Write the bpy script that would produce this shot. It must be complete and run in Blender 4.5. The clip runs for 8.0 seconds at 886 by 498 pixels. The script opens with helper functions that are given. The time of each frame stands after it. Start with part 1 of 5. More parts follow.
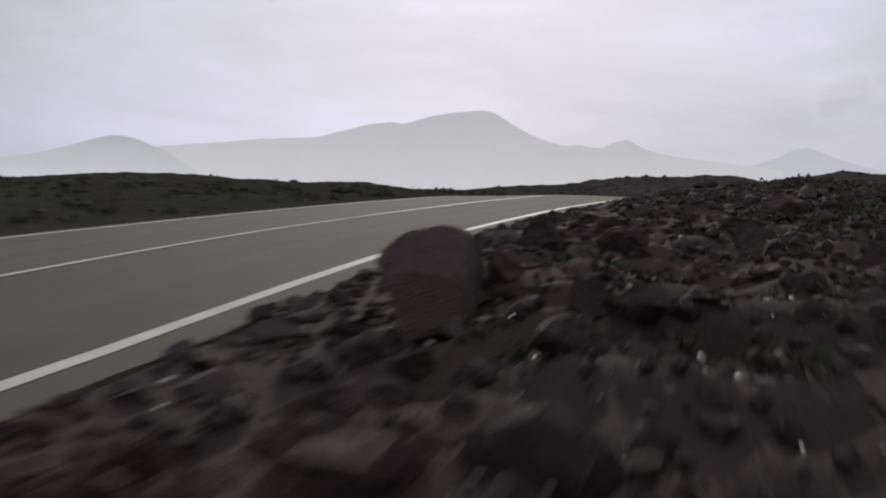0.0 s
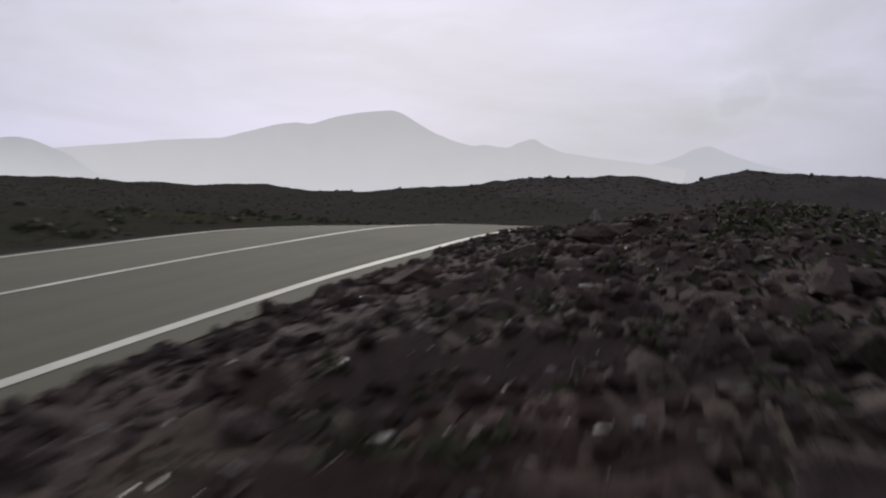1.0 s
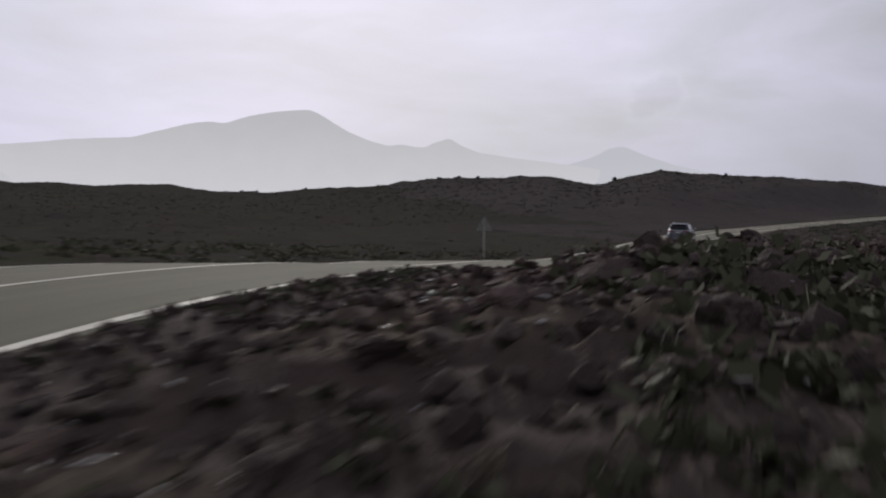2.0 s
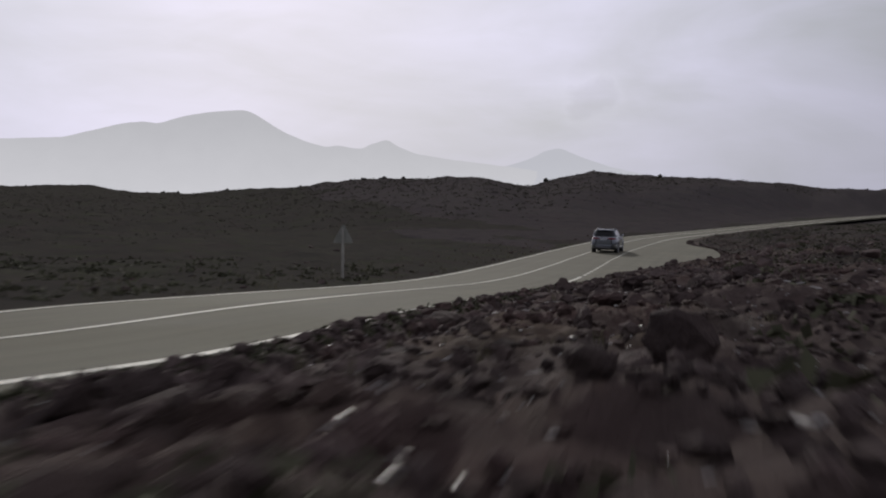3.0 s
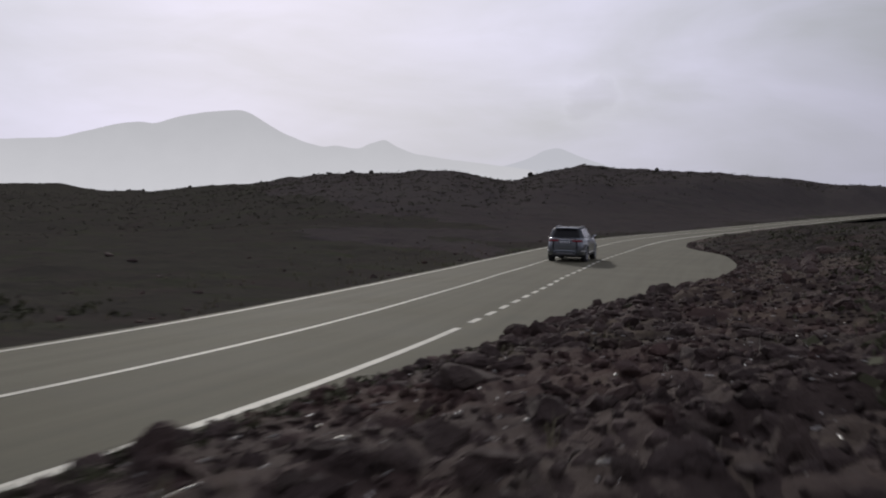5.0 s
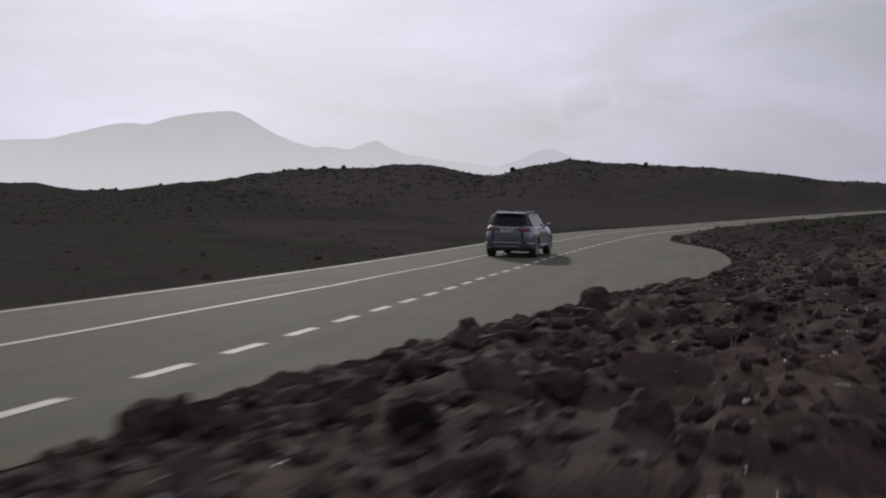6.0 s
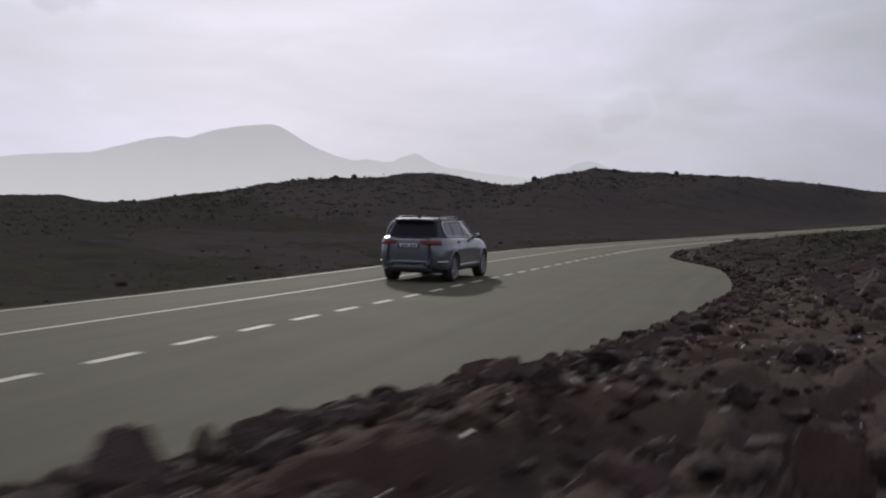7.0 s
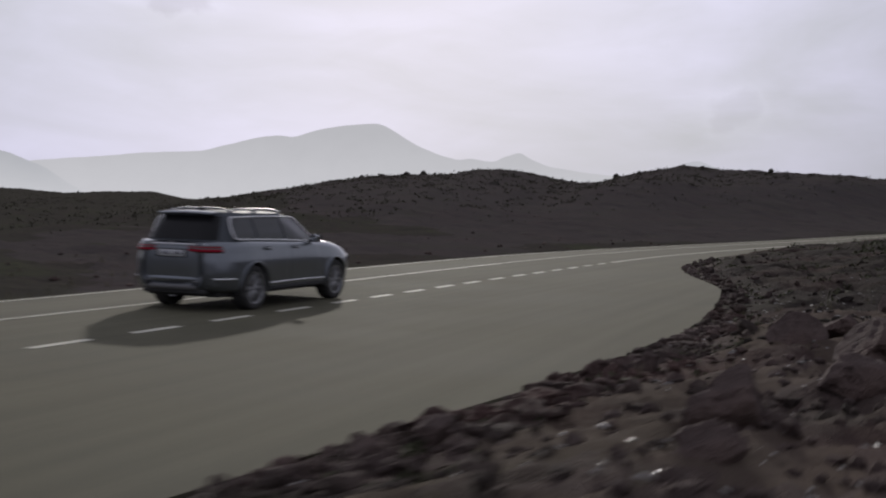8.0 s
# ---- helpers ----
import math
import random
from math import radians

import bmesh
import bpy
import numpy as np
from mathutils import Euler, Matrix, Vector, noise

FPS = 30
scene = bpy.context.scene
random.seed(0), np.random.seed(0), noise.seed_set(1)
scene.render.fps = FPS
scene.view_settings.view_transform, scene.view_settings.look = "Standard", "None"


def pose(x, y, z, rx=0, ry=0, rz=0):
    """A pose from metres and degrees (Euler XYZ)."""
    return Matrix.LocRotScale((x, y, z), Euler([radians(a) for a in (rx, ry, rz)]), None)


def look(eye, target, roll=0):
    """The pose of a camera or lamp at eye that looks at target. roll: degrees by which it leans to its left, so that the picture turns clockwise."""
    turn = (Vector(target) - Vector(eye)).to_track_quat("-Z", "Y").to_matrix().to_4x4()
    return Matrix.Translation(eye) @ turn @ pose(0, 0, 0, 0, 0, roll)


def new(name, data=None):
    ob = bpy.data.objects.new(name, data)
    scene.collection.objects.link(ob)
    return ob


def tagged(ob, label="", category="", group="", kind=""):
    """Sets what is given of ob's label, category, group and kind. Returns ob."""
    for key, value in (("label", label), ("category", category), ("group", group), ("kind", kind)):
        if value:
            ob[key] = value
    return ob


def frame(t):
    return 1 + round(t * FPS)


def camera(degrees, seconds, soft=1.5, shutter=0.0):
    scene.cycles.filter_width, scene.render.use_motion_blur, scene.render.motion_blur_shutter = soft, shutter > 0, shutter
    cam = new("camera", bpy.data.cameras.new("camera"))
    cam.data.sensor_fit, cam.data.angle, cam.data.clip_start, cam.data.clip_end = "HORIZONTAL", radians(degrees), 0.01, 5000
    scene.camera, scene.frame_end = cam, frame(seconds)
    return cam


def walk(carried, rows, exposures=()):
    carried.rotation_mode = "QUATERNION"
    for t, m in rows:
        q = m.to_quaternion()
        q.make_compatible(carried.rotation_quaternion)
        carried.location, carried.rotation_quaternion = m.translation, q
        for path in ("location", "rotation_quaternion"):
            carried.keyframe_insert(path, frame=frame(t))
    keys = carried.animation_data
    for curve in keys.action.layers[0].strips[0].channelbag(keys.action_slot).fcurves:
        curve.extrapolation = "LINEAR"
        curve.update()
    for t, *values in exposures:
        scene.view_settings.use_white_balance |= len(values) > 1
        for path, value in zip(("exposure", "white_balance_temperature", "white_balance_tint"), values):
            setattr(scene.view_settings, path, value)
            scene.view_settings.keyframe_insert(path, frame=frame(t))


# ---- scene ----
cam = camera(42.47, 8.0, soft=2.0, shutter=0.5)


def aim(x, y, z, yaw, pitch, roll):
    """A camera pose from its place and its heading, tilt and lean in degrees."""
    a, b = radians(yaw), radians(pitch)
    way = Vector((math.cos(a) * math.cos(b), math.sin(a) * math.cos(b), math.sin(b)))
    eye = Vector((x, y, z))
    return look(eye, eye + way * 10, roll)


PATH = [
    (0, (4.090, -17.253, 0.323), 98.800, -1.376, 1.124),
    (0.5, (4.565, -10.666, 0.797), 96.402, -1.339, 0.835),
    (1, (5.208, -4.296, 1.380), 94.233, -1.311, 0.583),
    (1.5, (6.008, 2.208, 1.748), 92.455, -1.320, 0.404),
    (1.7, (6.458, 4.765, 1.871), 91.495, -1.298, 0.400),
    (2.25, (8.112, 11.642, 2.130), 88.892, -1.266, 0.389),
    (2.8, (10.032, 18.544, 2.319), 87.144, -1.205, 0.378),
    (3, (10.690, 21.123, 2.368), 86.977, -1.186, 0.398),
    (3.5, (12.240, 27.713, 2.482), 87.071, -1.229, 0.410),
    (4, (14.010, 34.536, 2.540), 87.087, -1.150, 0.450),
    (4.5, (16.055, 41.480, 2.450), 87.086, -1.182, 0.385),
    (5.25, (18.840, 51.427, 2.029), 86.870, -1.160, 0.280),
    (6, (21.978, 61.137, 1.590), 86.644, -1.123, 0.166),
    (6.25, (23.241, 64.414, 1.547), 86.579, -1.174, 0.086),
    (6.5, (24.555, 67.657, 1.530), 86.683, -1.198, 0.007),
    (6.75, (25.862, 70.835, 1.542), 87.410, -0.981, 0.106),
    (7, (27.215, 73.928, 1.571), 88.649, -0.483, 0.206),
    (7.25, (28.676, 76.886, 1.610), 90.049, 0.006, 0.262),
    (7.5, (30.162, 79.771, 1.652), 91.336, 0.383, 0.319),
    (7.75, (31.599, 82.625, 1.686), 92.712, -0.037, 0.528),
    (8, (33.025, 85.459, 1.718), 93.886, -0.541, 0.738),
]
walk(cam, [(t, aim(*e, yaw, pitch, roll)) for t, e, yaw, pitch, roll in PATH])

# ---- light ----
SUN_AZ, SUN_EL = radians(96), radians(19.5)
to_sun = Vector((math.cos(SUN_AZ) * math.cos(SUN_EL), math.sin(SUN_AZ) * math.cos(SUN_EL), math.sin(SUN_EL)))
sun = new("sun", bpy.data.lights.new("sun", "SUN"))
sun.data.energy, sun.data.angle, sun.data.color = 1.9, radians(1.5), (1.0, 0.95, 0.88)
sun.matrix_world = look(to_sun * 100, (0, 0, 0))

world = bpy.data.worlds.new("sky")
scene.world = world
world.use_nodes = True
wt = world.node_tree
wt.nodes.clear()


def wnode(kind, **values):
    n = wt.nodes.new(kind)
    for k, v in values.items():
        n.inputs[k].default_value = v
    return n


sky = wt.nodes.new("ShaderNodeTexSky")
sky.sky_type, sky.sun_disc = "NISHITA", False
sky.sun_elevation, sky.sun_rotation = SUN_EL, math.pi / 2 - SUN_AZ
sky.dust_density, sky.air_density = 4.0, 1.0
coord = wt.nodes.new("ShaderNodeTexCoord")
squash = wnode("ShaderNodeMapping", Scale=(1.0, 1.0, 3.2))
wt.links.new(coord.outputs["Generated"], squash.inputs["Vector"])
cloud = wnode("ShaderNodeTexNoise", Scale=2.6, Detail=5.0, Roughness=0.5, Distortion=0.6)
wt.links.new(squash.outputs[0], cloud.inputs["Vector"])
ramp = wt.nodes.new("ShaderNodeValToRGB")
ramp.color_ramp.elements[0].position, ramp.color_ramp.elements[0].color = 0.32, (0.44, 0.455, 0.507, 1)
ramp.color_ramp.elements[1].position, ramp.color_ramp.elements[1].color = 0.68, (0.618, 0.614, 0.778, 1)
wisp = wnode("ShaderNodeTexNoise", Scale=8.5, Detail=6.0, Roughness=0.6, Distortion=1.4)
wt.links.new(squash.outputs[0], wisp.inputs["Vector"])
clouds = wnode("ShaderNodeMix", Factor=0.14)
wt.links.new(cloud.outputs[0], clouds.inputs["A"])
wt.links.new(wisp.outputs[0], clouds.inputs["B"])
wt.links.new(clouds.outputs["Result"], ramp.inputs[0])
# veil of bright cloud round the sun
turn = wnode("ShaderNodeVectorMath")
turn.operation = "DOT_PRODUCT"
turn.inputs[1].default_value = (-0.110, 0.921, 0.374)
wt.links.new(coord.outputs["Generated"], turn.inputs[0])
glow = wt.nodes.new("ShaderNodeMapRange")
glow.interpolation_type = "SMOOTHSTEP"
for k, v in (("From Min", 0.78), ("From Max", 1.0), ("To Min", 0.79), ("To Max", 1.26)):
    glow.inputs[k].default_value = v
wt.links.new(turn.outputs["Value"], glow.inputs["Value"])
veil = wnode("ShaderNodeVectorMath")
veil.operation = "SCALE"
wt.links.new(ramp.outputs[0], veil.inputs[0])
wt.links.new(glow.outputs[0], veil.inputs["Scale"])
clear = wnode("ShaderNodeBackground", Strength=0.06)
wt.links.new(sky.outputs[0], clear.inputs["Color"])
overcast = wnode("ShaderNodeBackground", Strength=1.0)


def small_cloud(sky_colour, way, spans, tones, ragged_scale):
    """A single small cloud in that direction: tones from its middle out to its rim, as factors of the sky behind."""
    aside = wnode("ShaderNodeVectorMath")
    aside.operation = "SUBTRACT"
    aside.inputs[1].default_value = way
    wt.links.new(coord.outputs["Generated"], aside.inputs[0])
    spread_out = wnode("ShaderNodeMapping", Scale=spans)
    wt.links.new(aside.outputs[0], spread_out.inputs["Vector"])
    ragged = wnode("ShaderNodeTexNoise", Scale=ragged_scale, Detail=5.0)
    wt.links.new(coord.outputs["Generated"], ragged.inputs["Vector"])
    bent = wnode("ShaderNodeVectorMath")
    bent.operation, bent.inputs[1].default_value, bent.inputs[2].default_value = "MULTIPLY_ADD", (2.6, 2.6, 2.6), (-1.3, -1.3, -1.3)
    wt.links.new(ragged.outputs["Color"], bent.inputs[0])
    where = wnode("ShaderNodeVectorMath")
    wt.links.new(spread_out.outputs[0], where.inputs[0])
    wt.links.new(bent.outputs[0], where.inputs[1])
    size = wnode("ShaderNodeVectorMath")
    size.operation = "LENGTH"
    wt.links.new(where.outputs[0], size.inputs[0])
    rim = wt.nodes.new("ShaderNodeValToRGB")
    for at_, v_ in tones[1:]:
        rim.color_ramp.elements.new(at_).color = (v_, v_, v_, 1)
    rim.color_ramp.elements[0].color, rim.color_ramp.elements[-1].color = (tones[0][1],) * 3 + (1,), (1, 1, 1, 1)
    halve = wnode("ShaderNodeMath")
    halve.operation, halve.inputs[1].default_value = "MULTIPLY", 0.5
    wt.links.new(size.outputs["Value"], halve.inputs[0])
    wt.links.new(halve.outputs[0], rim.inputs[0])
    rimmed = wnode("ShaderNodeVectorMath")
    rimmed.operation = "MULTIPLY"
    wt.links.new(sky_colour, rimmed.inputs[0])
    wt.links.new(rim.outputs[0], rimmed.inputs[1])
    return rimmed.outputs[0]


dotted = small_cloud(veil.outputs[0], (0.176, 0.978, 0.110), (34.0, 34.0, 62.0), ((0.0, 0.955), (0.36, 0.975), (0.52, 1.05), (0.72, 1.02)), 24.0)
dotted = small_cloud(dotted, (-0.293, 0.935, 0.196), (36.0, 36.0, 80.0), ((0.0, 0.84), (0.35, 0.90), (0.55, 1.03), (0.7, 1.02)), 30.0)
wt.links.new(dotted, overcast.inputs["Color"])
mixed = wnode("ShaderNodeMixShader", Fac=0.965)
wt.links.new(clear.outputs[0], mixed.inputs[1])
wt.links.new(overcast.outputs[0], mixed.inputs[2])
wout = wt.nodes.new("ShaderNodeOutputWorld")
wt.links.new(mixed.outputs[0], wout.inputs["Surface"])
scene.view_settings.exposure = 0.0


# ---- materials ----
def material(name, base, rough=0.8, metal=0.0, spec=0.5, **extra):
    m = bpy.data.materials.new(name)
    m.use_nodes = True
    b = m.node_tree.nodes["Principled BSDF"]
    b.inputs["Base Color"].default_value = (*base, 1)
    b.inputs["Roughness"].default_value, b.inputs["Metallic"].default_value = rough, metal
    b.inputs["Specular IOR Level"].default_value = spec
    for k, v in extra.items():
        b.inputs[k.replace("_", " ")].default_value = v
    return m


def noisy(name, dark, light, scales, rough=(0.85, 0.95), bump=0.0, bump_scale=40.0, bump_dist=0.02, spec=0.02, lo=0.35, hi=0.65, island=0.0):
    """A rough natural surface: noise at two sizes mixes two colours, and a third gives relief."""
    m = material(name, dark, rough[0], spec=spec)
    t, b = m.node_tree, m.node_tree.nodes["Principled BSDF"]
    co = t.nodes.new("ShaderNodeTexCoord")
    total = None
    for scale, detail in scales:
        n = t.nodes.new("ShaderNodeTexNoise")
        n.inputs["Scale"].default_value, n.inputs["Detail"].default_value = scale, detail
        t.links.new(co.outputs["Object"], n.inputs["Vector"])
        if total is None:
            total = n.outputs[0]
        else:
            a = t.nodes.new("ShaderNodeMath")
            a.operation = "ADD"
            t.links.new(total, a.inputs[0])
            t.links.new(n.outputs[0], a.inputs[1])
            total = a.outputs[0]
    if island:
        g = t.nodes.new("ShaderNodeNewGeometry")
        a = t.nodes.new("ShaderNodeMath")
        a.operation, a.inputs[1].default_value = "MULTIPLY_ADD", island
        t.links.new(g.outputs["Random Per Island"], a.inputs[0])
        t.links.new(total, a.inputs[2])
        total = a.outputs[0]
    r = t.nodes.new("ShaderNodeMapRange")
    k = len(scales)
    r.inputs["From Min"].default_value, r.inputs["From Max"].default_value = lo * k, hi * k + island
    t.links.new(total, r.inputs["Value"])
    c = t.nodes.new("ShaderNodeMix")
    c.data_type = "RGBA"
    c.inputs["A"].default_value, c.inputs["B"].default_value = (*dark, 1), (*light, 1)
    t.links.new(r.outputs[0], c.inputs["Factor"])
    t.links.new(c.outputs["Result"], b.inputs["Base Color"])
    q = t.nodes.new("ShaderNodeMapRange")
    q.inputs["To Min"].default_value, q.inputs["To Max"].default_value = rough
    t.links.new(r.outputs[0], q.inputs["Value"])
    t.links.new(q.outputs[0], b.inputs["Roughness"])
    if bump:
        n = t.nodes.new("ShaderNodeTexNoise")
        n.inputs["Scale"].default_value, n.inputs["Detail"].default_value = bump_scale, 6
        t.links.new(co.outputs["Object"], n.inputs["Vector"])
        d = t.nodes.new("ShaderNodeBump")
        d.inputs["Strength"].default_value, d.inputs["Distance"].default_value = bump, bump_dist
        t.links.new(n.outputs[0], d.inputs["Height"])
        t.links.new(d.outputs[0], b.inputs["Normal"])
    return m


ASPHALT = noisy("asphalt", (0.074, 0.070, 0.0475), (0.114, 0.1065, 0.0735), [(0.35, 4), (45, 3)], (0.9, 1.0), 0.35, 160, 0.006, spec=0.12)


def streak(m, stretch=(0.05, 2.2, 1.0), low=0.86, high=1.10):
    """Wear drawn out along the road, by the distances in the mesh's map."""
    t, bsdf = m.node_tree, m.node_tree.nodes["Principled BSDF"]
    uv = t.nodes.new("ShaderNodeUVMap")
    mp = t.nodes.new("ShaderNodeMapping")
    mp.inputs["Scale"].default_value = stretch
    t.links.new(uv.outputs[0], mp.inputs["Vector"])
    nz = t.nodes.new("ShaderNodeTexNoise")
    nz.inputs["Scale"].default_value, nz.inputs["Detail"].default_value = 1.0, 5
    t.links.new(mp.outputs[0], nz.inputs["Vector"])
    r = t.nodes.new("ShaderNodeMapRange")
    for k, v in (("From Min", 0.3), ("From Max", 0.7), ("To Min", low), ("To Max", high)):
        r.inputs[k].default_value = v
    t.links.new(nz.outputs[0], r.inputs["Value"])
    old = bsdf.inputs["Base Color"].links[0].from_socket
    sc = t.nodes.new("ShaderNodeVectorMath")
    sc.operation = "SCALE"
    t.links.new(old, sc.inputs[0])
    t.links.new(r.outputs[0], sc.inputs["Scale"])
    t.links.new(sc.outputs[0], bsdf.inputs["Base Color"])


streak(ASPHALT)
PAINT = noisy("road_paint", (0.40, 0.385, 0.325), (0.70, 0.68, 0.58), [(1.2, 5), (40, 3)], (0.6, 0.75), 0.2, 150, 0.004)


def lava(name, dark, light, rust, moss, rough=(0.6, 0.9), spec=0.22, island=0.0, coarse=5.0, relief=0.10, fine=34.0, pits=0.014, tone=((0.45, 4), (5.5, 6)), rusty=0.55, mossy=0.35, loose=0.0):
    """Rough volcanic ground: two sizes of light and dark, patches of rusty oxide and of dry moss, knobbly relief with small pits."""
    m = material(name, dark, rough[0], spec=spec)
    t, b = m.node_tree, m.node_tree.nodes["Principled BSDF"]
    co = t.nodes.new("ShaderNodeTexCoord").outputs["Object"]
    if loose:
        info = t.nodes.new("ShaderNodeObjectInfo")
        far = t.nodes.new("ShaderNodeVectorMath")
        far.operation, far.inputs[1].default_value = "MULTIPLY", (170.0, 90.0, 130.0)
        t.links.new(info.outputs["Random"], far.inputs[0])
        own = t.nodes.new("ShaderNodeVectorMath")
        own.operation, own.inputs[1].default_value = "MULTIPLY_ADD", (loose, loose, loose)
        t.links.new(co, own.inputs[0])
        t.links.new(far.outputs[0], own.inputs[2])
        co = own.outputs[0]

    def cloud_of(scale, detail, low, high, top=1.0, roughness=0.55):
        n = t.nodes.new("ShaderNodeTexNoise")
        for k, v in (("Scale", scale), ("Detail", detail), ("Roughness", roughness)):
            n.inputs[k].default_value = v
        t.links.new(co, n.inputs["Vector"])
        r = t.nodes.new("ShaderNodeMapRange")
        for k, v in (("From Min", low), ("From Max", high), ("To Max", top)):
            r.inputs[k].default_value = v
        t.links.new(n.outputs[0], r.inputs["Value"])
        return r.outputs[0]

    def blend(factor, one, two):
        c = t.nodes.new("ShaderNodeMix")
        c.data_type = "RGBA"
        t.links.new(factor, c.inputs["Factor"])
        for slot, value in (("A", one), ("B", two)):
            if isinstance(value, tuple):
                c.inputs[slot].default_value = (*value, 1)
            else:
                t.links.new(value, c.inputs[slot])
        return c.outputs["Result"]

    big, small = cloud_of(tone[0][0], tone[0][1], 0.30, 0.70, 0.5), cloud_of(tone[1][0], tone[1][1], 0.32, 0.68, 0.5, 0.65)
    add = t.nodes.new("ShaderNodeMath")
    t.links.new(big, add.inputs[0])
    t.links.new(small, add.inputs[1])
    shade = add.outputs[0]
    colour = blend(shade, dark, light)
    colour = blend(cloud_of(0.31, 5, 0.50, 0.66, rusty), colour, rust)
    colour = blend(cloud_of(0.23, 6, 0.52, 0.70, mossy, 0.7), colour, moss)
    if island:
        g = t.nodes.new("ShaderNodeNewGeometry")
        r = t.nodes.new("ShaderNodeMapRange")
        r.inputs["To Min"].default_value, r.inputs["To Max"].default_value = 1 - island, 1 + island
        t.links.new(g.outputs["Random Per Island"], r.inputs["Value"])
        sc = t.nodes.new("ShaderNodeVectorMath")
        sc.operation = "SCALE"
        t.links.new(colour, sc.inputs[0])
        t.links.new(r.outputs[0], sc.inputs["Scale"])
        colour = sc.outputs[0]
    t.links.new(colour, b.inputs["Base Color"])
    q = t.nodes.new("ShaderNodeMapRange")
    q.inputs["To Min"].default_value, q.inputs["To Max"].default_value = rough
    t.links.new(small, q.inputs["Value"])
    q.inputs["From Max"].default_value = 0.5
    t.links.new(q.outputs[0], b.inputs["Roughness"])
    knobs = t.nodes.new("ShaderNodeTexNoise")
    for k, v in (("Scale", coarse), ("Detail", 8.0), ("Roughness", 0.68)):
        knobs.inputs[k].default_value = v
    t.links.new(co, knobs.inputs["Vector"])
    holes = t.nodes.new("ShaderNodeTexVoronoi")
    holes.inputs["Scale"].default_value = fine
    t.links.new(co, holes.inputs["Vector"])
    first, second = t.nodes.new("ShaderNodeBump"), t.nodes.new("ShaderNodeBump")
    first.inputs["Strength"].default_value, first.inputs["Distance"].default_value = 0.9, relief
    second.inputs["Strength"].default_value, second.inputs["Distance"].default_value = 0.7, pits
    t.links.new(knobs.outputs[0], first.inputs["Height"])
    t.links.new(holes.outputs["Distance"], second.inputs["Height"])
    t.links.new(first.outputs[0], second.inputs["Normal"])
    t.links.new(second.outputs[0], b.inputs["Normal"])
    return m


RUST, MOSS = (0.076, 0.042, 0.036), (0.050, 0.050, 0.032)
LAVA = lava("lava_clinker", (0.045, 0.0330, 0.0305), (0.106, 0.081, 0.071), RUST, MOSS, (0.85, 1.0), 0.03, relief=0.11)
BASALT = lava("black_basalt", (0.026, 0.0208, 0.0190), (0.048, 0.0405, 0.0355), RUST, MOSS, (0.85, 1.0), 0.02, relief=0.10, rusty=0.35, mossy=0.5)
SCRUB = lava("scrub_lava", (0.043, 0.0382, 0.0350), (0.064, 0.0610, 0.0490), (0.060, 0.049, 0.045), (0.056, 0.060, 0.038), (0.95, 1.0), 0.0, coarse=0.6, relief=0.30, fine=1.8, pits=0.05, tone=((0.014, 4), (0.45, 7)), rusty=0.5, mossy=0.9)
# Purplish lava, its colour also lightened for the haze over the far hill.
HAZED_LAVA = lava("hazed_lava", (0.056, 0.0485, 0.0475), (0.080, 0.0710, 0.0660), (0.073, 0.059, 0.056), (0.064, 0.063, 0.049), (0.95, 1.0), 0.0, coarse=0.6, relief=0.30, fine=1.8, pits=0.05, tone=((0.014, 4), (0.45, 7)), rusty=0.5, mossy=0.5)
SOIL = lava("brown_earth", (0.055, 0.0420, 0.0350), (0.105, 0.0820, 0.0660), (0.094, 0.061, 0.047), (0.072, 0.064, 0.043), (0.9, 1.0), 0.02, coarse=9.0, relief=0.045, fine=60.0, pits=0.010, rusty=0.4, mossy=0.5)
HEATH = lava("heath", (0.042, 0.0405, 0.0310), (0.062, 0.0625, 0.0430), (0.052, 0.046, 0.036), (0.056, 0.062, 0.037), (0.95, 1.0), 0.0, coarse=1.5, relief=0.25, fine=4.0, pits=0.06, tone=((0.05, 4), (0.9, 7)), rusty=0.4, mossy=0.8)


# ---- line of the road: centre of the driven lane ----
KNOTS = np.array([
    (4.3, -89.6, -4.5), (-0.7, -44.9, -2.788), (-1.53, -19.94, -1.291), (-0.75, -8, -0.399), (0, 0, 0.109), (0.93, 6.93, 0.533),
    (2.09, 13.74, 0.931), (3.45, 20.53, 1.255), (5.4, 27.2, 1.306), (7.45, 33.8, 1.032), (9.54, 40.48, 0.943), (11.36, 47.21, 0.743),
    (13.22, 53.91, 0.527), (15.08, 60.57, 0.341), (16.8, 67.2, 0.23), (18.45, 73.8, 0.184), (20.13, 80.36, 0.192), (21.82, 86.89, 0.212),
    (23.55, 93.32, 0.254), (25.45, 99.62, 0.325), (27.31, 105.9, 0.421), (32.15, 119, 0.786), (37, 132, 1.098), (43.5, 146, 1.399),
    (51.5, 160.5, 1.727), (72, 196.5, 2.648), (102, 247, 3.988), (135, 300, 5.388), (200, 400, 7.992), (330, 600, 12.996)], float)


